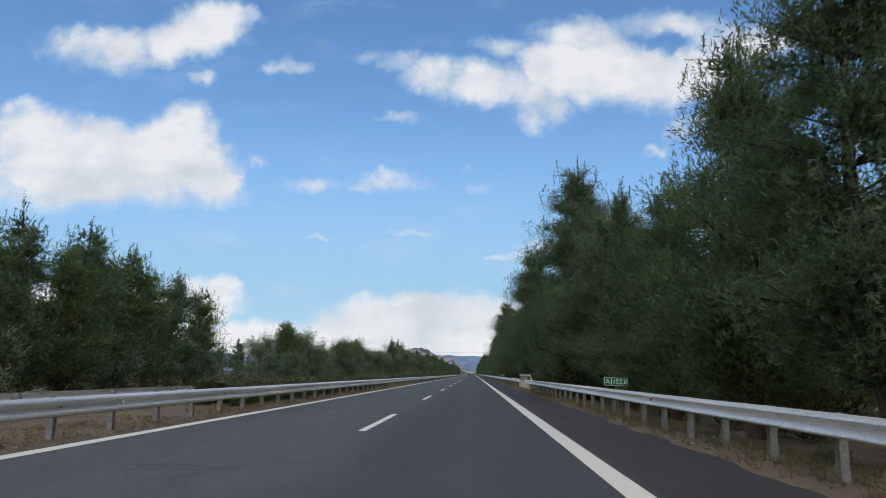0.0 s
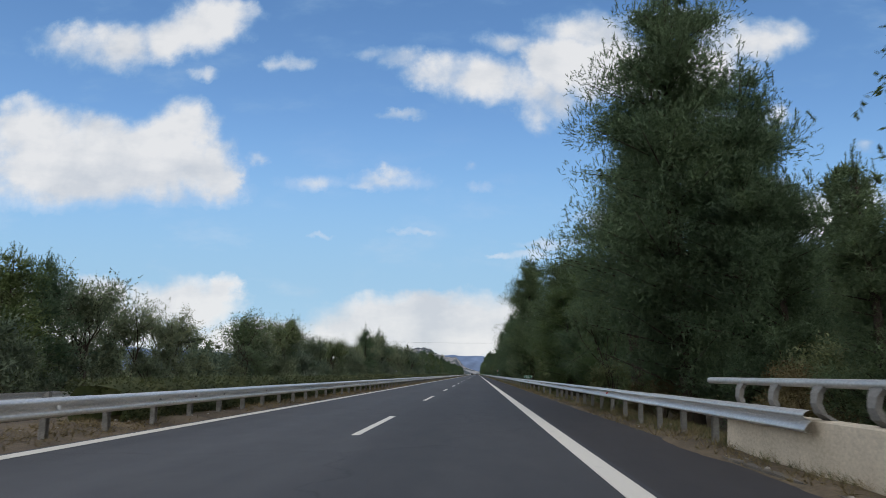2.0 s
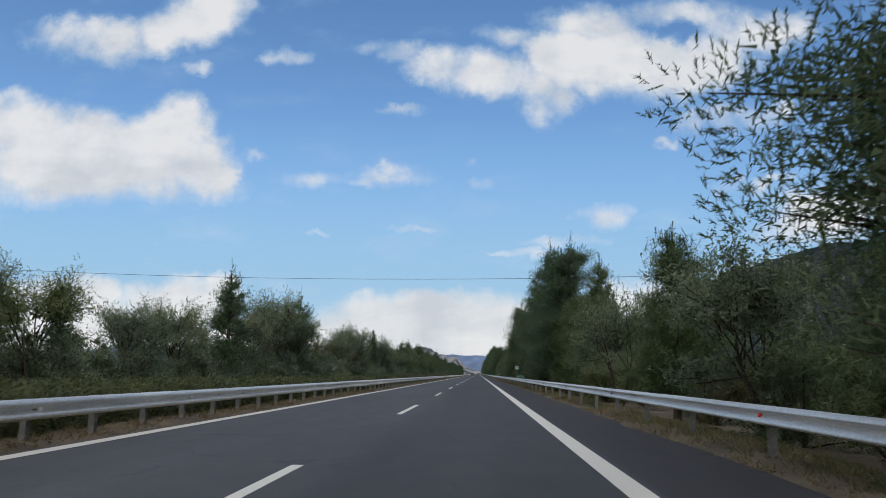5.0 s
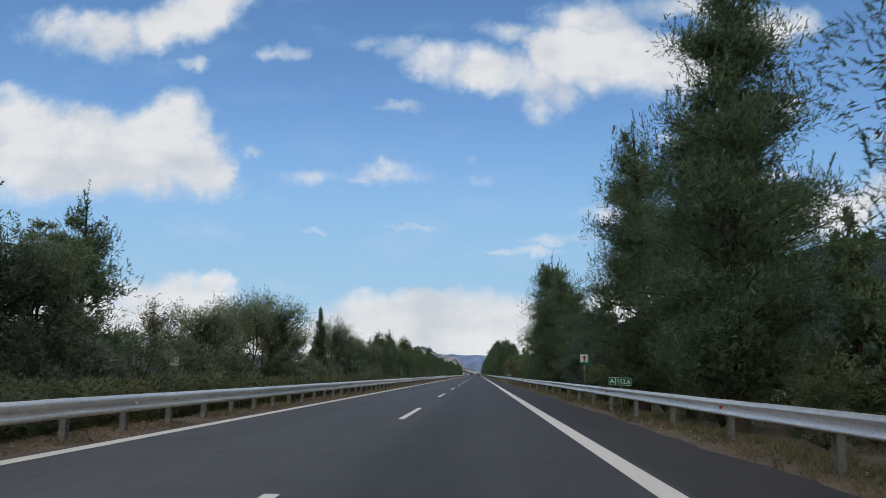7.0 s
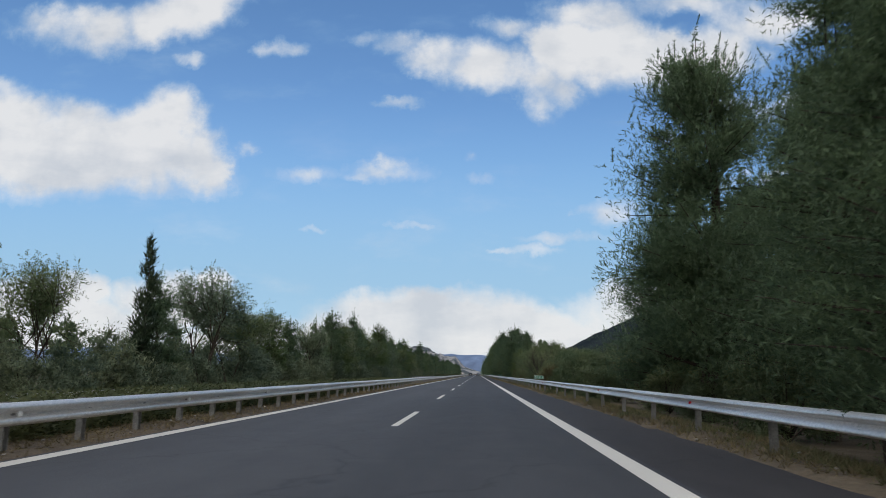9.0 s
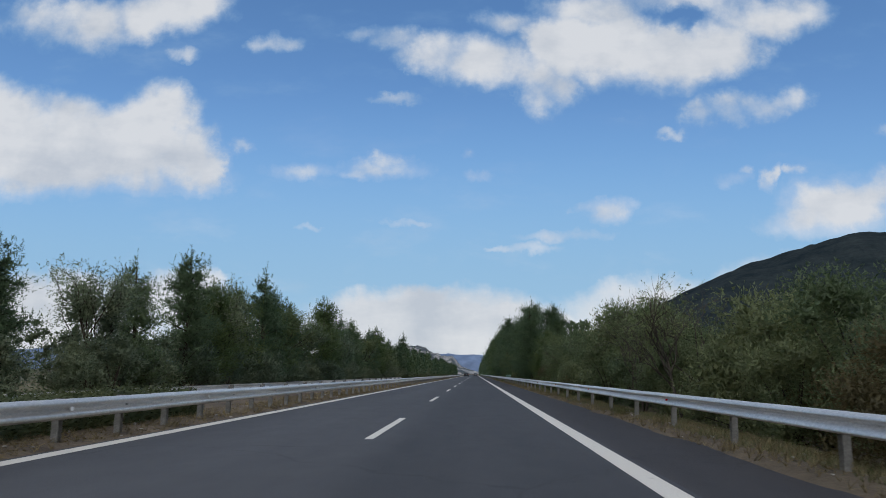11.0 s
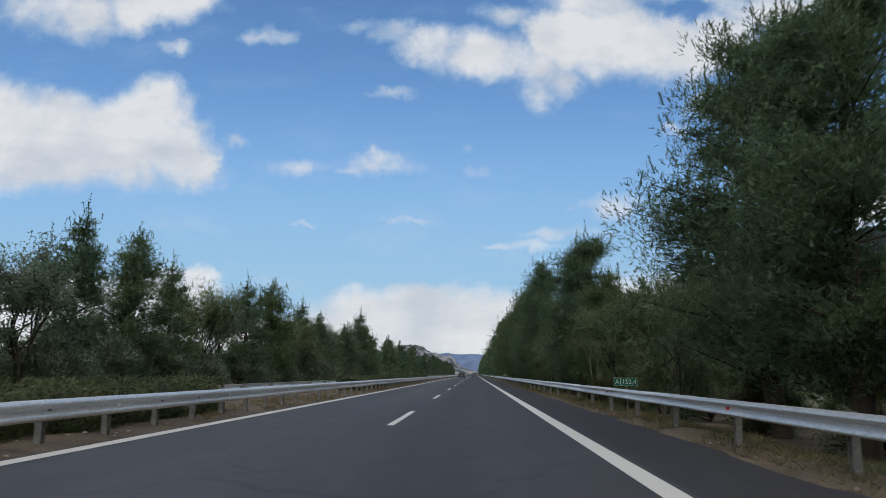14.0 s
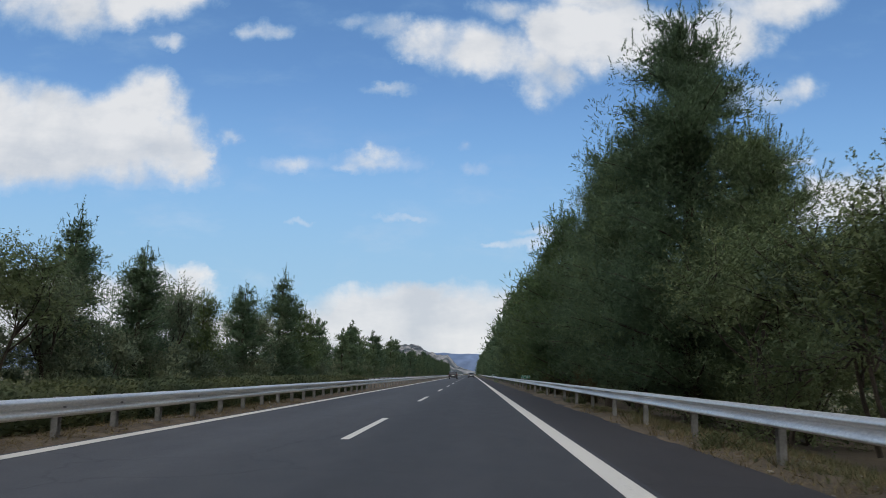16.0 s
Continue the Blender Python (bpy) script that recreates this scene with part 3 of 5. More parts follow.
def cloud_material():
    m, n, l = nodes_of("cloud_cover")
    n.remove(n["Principled BSDF"])
    m.cycles.emission_sampling = "NONE"

    def math_node(op, a, b=None, c=None):
        k = n.new("ShaderNodeMath")
        k.operation = op
        for s, val in zip(k.inputs, (a, b, c)):
            if val is None:
                continue
            if hasattr(val, "is_linked"):
                l.new(val, s)
            else:
                s.default_value = val
        return k.outputs[0]

    def vec_node(op, a, b=None):
        k = n.new("ShaderNodeVectorMath")
        k.operation = op
        l.new(a, k.inputs[0])
        if b is not None:
            if hasattr(b, "is_linked"):
                l.new(b, k.inputs[1])
            else:
                k.inputs[1].default_value = b
        return k.outputs["Value"] if op in ("DOT_PRODUCT", "LENGTH") else k.outputs[0]

    sep = n.new("ShaderNodeSeparateXYZ")
    l.new(n.new("ShaderNodeTexCoord").outputs["Object"], sep.inputs[0])
    flat = n.new("ShaderNodeCombineXYZ")
    l.new(math_node("DIVIDE", sep.outputs[0], sep.outputs[1]), flat.inputs[0])
    l.new(math_node("DIVIDE", sep.outputs[2], sep.outputs[1]), flat.inputs[1])
    p0 = flat.outputs[0]

    def fbm(src, scale, detail, rough, seed, colour=False):
        t = n.new("ShaderNodeTexNoise")
        t.inputs["Scale"].default_value, t.inputs["Detail"].default_value, t.inputs["Roughness"].default_value = scale, detail, rough
        l.new(vec_node("ADD", src, (seed, seed * 0.7, seed * 0.3)), t.inputs["Vector"])
        return t.outputs["Color" if colour else 0]

    w = vec_node("SUBTRACT", fbm(p0, 8.0, 6.0, 0.6, 3.1, True), (0.5, 0.5, 0.5))
    p = vec_node("ADD", p0, vec_node("MULTIPLY", w, (0.10, 0.062, 0.0)))
    w = vec_node("SUBTRACT", fbm(p0, 34.0, 4.0, 0.6, 6.3, True), (0.5, 0.5, 0.5))
    p = vec_node("ADD", p, vec_node("MULTIPLY", w, (0.040, 0.024, 0.0)))
    total = None
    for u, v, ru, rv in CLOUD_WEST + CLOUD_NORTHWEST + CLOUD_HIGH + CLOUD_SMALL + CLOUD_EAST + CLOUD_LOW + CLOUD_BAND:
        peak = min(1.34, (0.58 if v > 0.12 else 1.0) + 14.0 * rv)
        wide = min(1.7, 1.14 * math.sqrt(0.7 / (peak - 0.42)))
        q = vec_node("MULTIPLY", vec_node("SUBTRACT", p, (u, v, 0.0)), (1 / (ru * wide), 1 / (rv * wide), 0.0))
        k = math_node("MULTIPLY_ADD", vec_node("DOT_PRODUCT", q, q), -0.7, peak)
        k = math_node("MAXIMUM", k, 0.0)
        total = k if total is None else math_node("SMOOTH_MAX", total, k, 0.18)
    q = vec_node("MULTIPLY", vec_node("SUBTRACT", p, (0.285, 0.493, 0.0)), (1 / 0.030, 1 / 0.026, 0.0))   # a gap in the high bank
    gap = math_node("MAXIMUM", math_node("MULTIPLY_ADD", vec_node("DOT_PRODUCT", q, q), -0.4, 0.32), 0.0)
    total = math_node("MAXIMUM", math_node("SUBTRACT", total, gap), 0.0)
    fine = fbm(p0, 15.0, 5.0, 0.55, 8.4)
    body = math_node("MULTIPLY_ADD", math_node("SUBTRACT", fine, 0.5), 1.15, total)
    body = math_node("MULTIPLY", body, math_node("MINIMUM", math_node("MULTIPLY", total, 4.0), 1.0))
    alpha = n.new("ShaderNodeMapRange")
    alpha.interpolation_type = "SMOOTHSTEP"
    for s, val in zip(alpha.inputs[1:5], (0.13, 1.10, 0.0, 0.97)):
        s.default_value = val
    l.new(body, alpha.inputs[0])
    veil = n.new("ShaderNodeMapRange")
    veil.interpolation_type = "SMOOTHSTEP"
    for s, val in zip(veil.inputs[1:5], (0.50, 0.80, 0.0, 0.28)):
        s.default_value = val
    l.new(fbm(vec_node("MULTIPLY", p0, (1.0, 2.4, 1.0)), 6.0, 5.0, 0.6, 5.5), veil.inputs[0])
    haze = n.new("ShaderNodeMapRange")
    haze.interpolation_type = "SMOOTHSTEP"
    for s, val in zip(haze.inputs[1:5], (0.42, 0.10, 0.0, 0.92)):
        s.default_value = val
    split = n.new("ShaderNodeSeparateXYZ")
    l.new(p0, split.inputs[0])
    l.new(split.outputs[1], haze.inputs[0])
    cloud = math_node("MAXIMUM", alpha.outputs[0], veil.outputs[0])
    cover = math_node("MAXIMUM", cloud, haze.outputs[0])
    soft = math_node("MULTIPLY", fbm(vec_node("MULTIPLY", p0, (1.0, 2.6, 1.0)), 11.0, 5.0, 0.55, 4.2), 0.28)
    tone = math_node("MULTIPLY_ADD", fbm(p0, 7.0, 5.0, 0.55, 1.7), 0.57, math_node("MULTIPLY_ADD", fine, 0.15, soft))
    col = ramp(n, l, tone, [(0.37, (0.69, 0.73, 0.79)), (0.53, (0.93, 0.935, 0.945))])
    air = n.new("ShaderNodeMapRange")
    for s, val in zip(air.inputs[1:5], (0.30, 0.06, 0.0, 1.0)):
        s.default_value = val
    l.new(split.outputs[1], air.inputs[0])
    col = mix(n, l, cloud, mix(n, l, air.outputs[0], (0.275, 0.525, 0.82), (0.42, 0.67, 0.90)), col)
    em, tr, mx = n.new("ShaderNodeEmission"), n.new("ShaderNodeBsdfTransparent"), n.new("ShaderNodeMixShader")
    l.new(col, em.inputs[0])
    em.inputs[1].default_value = CLOUD_LIGHT
    l.new(cover, mx.inputs[0]), l.new(tr.outputs[0], mx.inputs[1]), l.new(em.outputs[0], mx.inputs[2])
    l.new(mx.outputs[0], n["Material Output"].inputs[0])
    return m


def sky_dome():
    R, vs, fs, na, ne = 4350.0, [], [], 48, 24
    for i in range(ne + 1):
        e = radians(-1.0 + 56.0 * i / ne)
        for j in range(na + 1):
            a = radians(-62 + 124.0 * j / na)
            vs.append((R * math.sin(a) * math.cos(e), R * math.cos(a) * math.cos(e), R * math.sin(e)))
    for i in range(ne):
        for j in range(na):
            k = i * (na + 1) + j
            fs.append((k, k + 1, k + na + 2, k + na + 1))
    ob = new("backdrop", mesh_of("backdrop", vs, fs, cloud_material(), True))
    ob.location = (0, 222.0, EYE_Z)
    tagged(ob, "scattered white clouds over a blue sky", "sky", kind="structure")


def sky_round():
    """Unseen glowing cloud cover over the rest of the sky, added as fill light: overhead, beside and behind."""
    m, n, l = nodes_of("cloud_cover_round")
    n.remove(n["Principled BSDF"])
    m.cycles.emission_sampling = "NONE"
    a = noise_node(n, l, 0.0011, 5.0, (1.0, 1.0, 1.6))
    b = noise_node(n, l, 0.0006, 3.0)
    em, tr, mx = n.new("ShaderNodeEmission"), n.new("ShaderNodeBsdfTransparent"), n.new("ShaderNodeMixShader")
    l.new(ramp(n, l, b, [(0.35, (0.70, 0.725, 0.77)), (0.6, (0.96, 0.95, 0.93))]), em.inputs[0])
    em.inputs[1].default_value = 1.5 * CLOUD_LIGHT      # raised above the clouds ahead for more fill light
    l.new(ramp(n, l, a, [(0.33, (0, 0, 0)), (0.48, (0.96, 0.96, 0.96))]), mx.inputs[0])
    l.new(tr.outputs[0], mx.inputs[1]), l.new(em.outputs[0], mx.inputs[2])
    l.new(mx.outputs[0], n["Material Output"].inputs[0])
    R, vs, fs, na, ne = 4352.0, [], [], 72, 22
    for i in range(ne + 1):
        e = radians(-1.0 + 91.0 * i / ne)
        for j in range(na):
            w = radians(360.0 * j / na)
            vs.append((R * math.sin(w) * math.cos(e), R * math.cos(w) * math.cos(e), R * math.sin(e)))
    for i in range(ne):
        for j in range(na):
            k = (j + 1) % na
            mid = (360.0 * (j + 0.5) / na + 180) % 360 - 180
            if abs(mid) < 62 and -1.0 + 91.0 * (i + 1) / ne < 55.5:
                continue
            fs.append((i * na + j, i * na + k, (i + 1) * na + k, (i + 1) * na + j))
    ob = new("backdrop", mesh_of("backdrop", vs, fs, m, True))
    ob.location = (0, 222.0, EYE_Z)
    tagged(ob, "unseen broken white cloud cover, added as fill light", "sky", kind="structure")


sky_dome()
sky_round()

# ---- ground, roads ----
Y0, Y1 = -60.0, 1500.0
PROFILES = {}


def strip(name, profile, y0, y1, step, mat, label, category, rough=0.0, wave=0.0):
    """A strip of ground along the road from a profile of (x, z)."""
    PROFILES[name] = (profile, rough)
    ys = np.arange(y0, y1 + step, step)
    vs, fs, k = [], [], len(profile)
    for y in ys:
        for i, (x, z) in enumerate(profile):
            edge = 0.0 if i in (0, k - 1) else 1.0
            dz = rough * noise.noise((x * 0.9, y * 0.6, 3.0)) * edge if rough else 0.0
            dx = wave * noise.noise((x, y * 0.35, 9.0)) if wave and i == 0 else 0.0
            vs.append((x + dx, y, z + dz))
    for r in range(len(ys) - 1):
        for i in range(k - 1):
            a = r * k + i
            fs.append((a, a + 1, a + k + 1, a + k))
    return tagged(new(name, mesh_of(name, vs, fs, mat, bool(rough))), label, category, kind="structure")


def ground_height(which, x, y):
    q = PROFILES[which]
    return float(np.interp(x, [p[0] for p in q[0]], [p[1] for p in q[0]])) + q[1] * noise.noise((x * 0.9, y * 0.6, 3.0))


def ground():
    xs = [-4600, -1500, -400, -120, -60, -30, -22, -20.2, -9.5, -6.2, 3.2, 5.2, 9.0, 14.0, 30, 120, 400, 1500, 4600]
    zs = [-14, -8, -2.5, -1.2, -0.9, -0.7, -0.5, -0.12, -0.12, -0.12, -0.12, -0.3, -0.55, -0.6, -0.6, -0.6, -0.6, -1, -4]
    ys = [-300, -60, 0, 200, 400, 600, 900, 1500, 2500, 4700]
    vs = [(x, y, z) for y in ys for x, z in zip(xs, zs)]
    n = len(xs)
    fs = [(r * n + i, r * n + i + 1, (r + 1) * n + i + 1, (r + 1) * n + i) for r in range(len(ys) - 1) for i in range(n - 1)]
    tagged(new("ground", mesh_of("ground", vs, fs, M_FIELD)), "dry olive-brown plain beyond the roadside trees", "ground", kind="structure")


ground()
X_LEFT, X_DASH, X_RIGHT = -5.78, -1.98, 1.88       # the painted lines
road = strip("road", [(-6.02, -0.1), (-6.02, 0.0), (-3.8, 0.0), (0.0, 0.0), (2.12, 0.0)], Y0, Y1, 20, M_ASPHALT, "dark grey asphalt carriageway with two lanes", "road")
shoulder = strip("road_shoulder", [(2.12, 0.0), (3.0, -0.004), (3.92, -0.012), (4.0, -0.1)], Y0, 700, 1.5, M_SHOULDER, "dark brownish asphalt hard shoulder beside the lane", "road")
far_road = strip("road_opposite", [(-19.9, -0.1), (-19.9, 0.0), (-9.6, 0.0), (-9.6, -0.1)], Y0, Y1, 20, M_ASPHALT, "grey asphalt carriageway for the opposite direction", "road")
median = strip("median", [(-9.6, -0.02), (-8.9, 0.02), (-8.2, 0.06), (-7.5, 0.08), (-6.8, 0.07), (-6.3, 0.04), (-6.0, -0.012)], Y0, 760, 0.8, M_EARTH, "bare brown earth strip with dry litter between carriageways", "ground", 0.09)
verge = strip("verge", [(3.72, -0.035), (3.98, 0.012), (4.4, 0.05), (5.0, 0.0), (6.0, -0.22), (7.5, -0.4), (10, -0.5), (14, -0.55)], Y0, 760, 0.9, M_SOIL, "brown-green roadside verge with dry grass and litter", "ground", 0.12, 0.22)

for name, x, w, y1 in (("edge_line", X_LEFT, 0.26, Y1), ("edge_line", X_RIGHT, 0.30, Y1), ("edge_line", -9.95, 0.2, 900), ("edge_line", -19.2, 0.2, 900)):
    bm = bmesh.new()
    box(bm, x - w / 2, x + w / 2, Y0, y1, 0.0005, 0.005)
    part(name, bm, M_PAINT, road if x > -8 else far_road)
bm = bmesh.new()
box(bm, -0.075, 0.075, 0, 6.2, 0.0005, 0.005)
dash = part("lane_dash", bm, M_PAINT, road)
dash.location = (X_DASH, 15.0 - 36, 0)
for k in range(-1, 50):
    d = part_mesh("lane_dash", dash.data, road)
    d.location = (X_DASH, 15.0 + 18 * k, 0)

# ---- distance ----
M_ROCK = surface("pale_rock", (0.15, 0.165, 0.16), (0.58, 0.52, 0.46), 0.022, 0.08, 0.95, 0, 1.0, 22.0, (1, 1, 0.6), "World", (0.44, 0.60))
# aerial haze is painted into the base colour of the far mountains
M_FARBLUE = surface("hazy_mountain", (0.19, 0.25, 0.37), (0.27, 0.33, 0.44), 0.003, 0.02, 1.0, 0, 0.3, 10.0, None, "World", spec=0.0)
# woodland green with the blue of distance haze put into its colour
M_FOREST = surface("wooded_slope", (0.026, 0.036, 0.040), (0.050, 0.062, 0.062), 0.012, 0.09, 1.0, 0, 1.0, 8.0, None, "World", (0.35, 0.65), spec=0.0)


def ridge(name, label, mat, x0, x1, y0, depth, crest, jag, nx=90, ny=16, seed=0.0):
    """A range of hills: heights from crest(x), falling off to front and back, broken by noise."""
    vs, fs = [], []
    for j in range(ny + 1):
        q = j / ny
        fall = math.sin(math.pi * min(1.0, q * 0.95 + 0.02)) ** 0.8
        for i in range(nx + 1):
            x = x0 + (x1 - x0) * i / nx
            y = y0 + depth * q
            h = crest(x) * fall
            h += jag * fall * (noise.fractal((x * 0.008 + seed, y * 0.008, seed), 0.9, 2.1, 6)) * (crest(x) / (abs(crest(x)) + jag))
            vs.append((x, y, h - 3 if j else -25.0))
    for j in range(ny):
        for i in range(nx):
            k = j * (nx + 1) + i
            fs.append((k, k + 1, k + nx + 2, k + nx + 1))
    return tagged(new(name, mesh_of(name, vs, fs, mat, True)), label, "mountain", kind="structure")


def table(*pts):
    xs, zs = [p[0] for p in pts], [p[1] for p in pts]
    return lambda x: float(np.interp(x, xs, zs))


ridge("backdrop_ridge", "pale grey rocky mountain ridge lit by the sun", M_ROCK, -900, 60, 3350, 700,
      table((-900, 30), (-560, 80), (-330, 104), (-235, 120), (-190, 96), (-150, 74), (-105, 82), (-70, 44), (0, 14), (60, 0)), 44, 150, 26, 2.0)
ridge("backdrop_mountain", "hazy blue mountains on the horizon", M_FARBLUE, -700, 1500, 3800, 420,
      table((-700, 40), (-200, 95), (0, 102), (150, 96), (500, 120), (1500, 40)), 14, 70, 10, 5.0)
ridge("backdrop_mountain", "hazy blue-grey mountains beyond the plain", M_FARBLUE, -3300, -800, 2900, 600,
      table((-3300, 60), (-2600, 95), (-1900, 70), (-1400, 85), (-900, 60), (-800, 20)), 18, 70, 10, 8.0)
ridge("backdrop_hill", "dark wooded hill rising behind the roadside scrub", M_FOREST, 60, 2600, 1750, 1400,
      table((60, 0), (220, 60), (400, 150), (700, 292), (1000, 402), (1200, 425), (1500, 400), (2000, 330), (2600, 200)), 14, 90, 24, 11.0)

# ---- guardrails ----
STEP = 2.0


W_MEDIAN = [(0.0, -0.152), (0.025, -0.145), (0.068, -0.118), (0.078, -0.085), (0.064, -0.055), (0.0, -0.022), (-0.010, 0.0),
            (0.004, 0.022), (0.080, 0.054), (0.096, 0.085), (0.086, 0.118), (0.032, 0.150), (0.0, 0.155)]
W_VERGE = [(0.0, -0.118), (0.030, -0.117), (0.070, -0.108), (0.088, -0.088), (0.082, -0.062), (0.050, -0.020), (0.012, 0.018),
           (0.006, 0.036), (0.040, 0.052), (0.084, 0.070), (0.096, 0.092), (0.084, 0.118), (0.034, 0.148), (0.0, 0.155)]


def w_beam(length, prof):
    ks = np.linspace(0, len(prof) - 1, 37)
    po, pz = [np.interp(ks, range(len(prof)), [q[i] for q in prof]) for i in (0, 1)]
    for _ in range(2):
        po[1:-1], pz[1:-1] = (po[:-2] + 2 * po[1:-1] + po[2:]) / 4, (pz[:-2] + 2 * pz[1:-1] + pz[2:]) / 4
    prof = [(float(o), float(z)) for o, z in zip(po, pz)]
    ring = prof + [(o - 0.008, z) for o, z in reversed(prof)]
    n = len(ring)
    vs = [(o, y, z) for y in (0.0, length) for o, z in ring]
    fs = [(i, (i + 1) % n, n + (i + 1) % n, n + i) for i in range(n)] + [tuple(range(n)), tuple(range(2 * n - 1, n - 1, -1))]
    me = mesh_of("beam", vs, fs, M_STEEL, False)
    return me


def c_post(h):
    """A C-shaped steel post with its spacer block."""
    bm = bmesh.new()
    box(bm, -0.05, -0.045, -0.06, 0.06, -0.3, h)
    box(bm, -0.045, 0.05, -0.06, -0.054, -0.3, h)
    box(bm, -0.045, 0.05, 0.054, 0.06, -0.3, h)
    box(bm, 0.05, 0.12, -0.045, 0.045, h - 0.26, h - 0.06)
    me = bpy.data.meshes.new("post")
    bm.to_mesh(me)
    bm.free()
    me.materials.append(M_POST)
    return me


def small_reflector(mat):
    bm = bmesh.new()
    box(bm, 0.0, 0.035, -0.05, 0.05, -0.035, 0.035, 0.008)
    me = bpy.data.meshes.new("reflector")
    bm.to_mesh(me)
    bm.free()
    me.materials.append(mat)
    return me


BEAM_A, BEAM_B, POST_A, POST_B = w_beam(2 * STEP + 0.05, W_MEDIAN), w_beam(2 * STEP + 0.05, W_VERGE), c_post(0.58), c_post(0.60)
RED, WHITE = small_reflector(M_RED), small_reflector(M_WHITE)


def guardrail(label, x, y0, y1, top, face, post_step, post, mark, mark_step, mark_y, joined=False, pitch=4.0, off=0.5):
    """A run of rail. face: +1 where the beam looks to +x, -1 to -x."""
    root = tagged(new("guardrail"), label, "guardrail", "guardrails along the motorway")
    root.location = (x, y0, 0)
    if face < 0:
        root.rotation_euler = (0, 0, math.pi)
        root.location = (x, y1, 0)
    total = y1 - y0
    rng = random.Random(int(y0 * 7 + x))
    n = int(round(total / pitch))
    beams, posts = [], []
    for k in range(n):
        beams.append(Matrix.Translation((0.0, k * pitch, top - 0.155 + rng.uniform(-0.004, 0.004))) @ Matrix.Rotation(rng.uniform(-0.006, 0.006), 4, "Y"))
    for k in range(int(total / post_step - off + 0.5)):
        posts.append(Matrix.Translation((-0.125, (k + off) * post_step, top - (0.58 if post is POST_A else 0.60))) @ Matrix.Rotation(rng.uniform(-0.03, 0.03), 4, "X") @ Matrix.Rotation(rng.uniform(-0.02, 0.02), 4, "Y"))
    for name, me, ms in (("beam", BEAM_B if post is POST_B else BEAM_A, beams), ("post", post, posts)):
        if joined:
            bm = bmesh.new()
            for m in ms:
                nv = len(bm.verts)
                bm.from_mesh(me)
                bm.verts.ensure_lookup_table()
                for v in bm.verts[nv:]:
                    v.co = m @ v.co
            tagged(part(name, bm, me.materials[0], root), kind="stuff")
        else:
            for m in ms:
                part_mesh(name, me, root).matrix_basis = m
    if mark:
        y = mark_y
        while y < y1:
            if y > y0:
                ly = y - y0 if face > 0 else y1 - y
                part_mesh("reflector", mark, root).location = (0.012, ly, top - 0.155)
            y += mark_step
    return root


LEFT_TOP, RIGHT_TOP = 0.685, 0.797
XL, XR = -6.30, 4.26
MEDIAN_PITCH = 3.914
g = [0.90 + MEDIAN_PITCH * k for k in (-1, 54, 108, 138, 248)]
for i in range(4):
    guardrail("galvanised steel guardrail on close-set posts along the median", XL, g[i], g[i + 1], LEFT_TOP, 1, MEDIAN_PITCH / 2, POST_A, WHITE if i < 2 else None, 1.5 * MEDIAN_PITCH, 1.96, i > 1, MEDIAN_PITCH)
guardrail("galvanised steel guardrail of the opposite carriageway", -9.2, g[0], g[0] + 2 * STEP * 160, 0.61, -1, 2 * STEP, POST_A, None, 1, 0, True)
PITCH = 3.92                                           # one beam; a reflector on every third
rb, ra = 58.7, 95.74
guardrail("galvanised steel guardrail with red reflectors before the bridge", XR, rb - 28 * PITCH, rb - 3 * PITCH, RIGHT_TOP, -1, PITCH / 2, POST_B, RED, 3 * PITCH, 52.4 - 15 * PITCH, False, PITCH)
guardrail("end of the galvanised steel guardrail on close-set posts before the parapet", XR, rb - 3 * PITCH, rb, RIGHT_TOP, -1, PITCH / 3, POST_B, RED, 3 * PITCH, 52.4, False, PITCH, 3.17)
guardrail("start of the galvanised steel guardrail on close-set posts after the parapet", XR, ra - 8 * PITCH, ra, RIGHT_TOP, -1, PITCH / 2, POST_B, RED, 3 * PITCH, 78.1, False, PITCH, 1.0)
cuts = [ra + PITCH * k for k in (0, 40, 85, 105, 215)]
for i in range(4):
    guardrail("galvanised steel guardrail with red reflectors beside the verge", XR, cuts[i], cuts[i + 1], RIGHT_TOP, -1, PITCH, POST_B, RED if i < 2 else None, 3 * PITCH, 78.1, i > 1, PITCH)


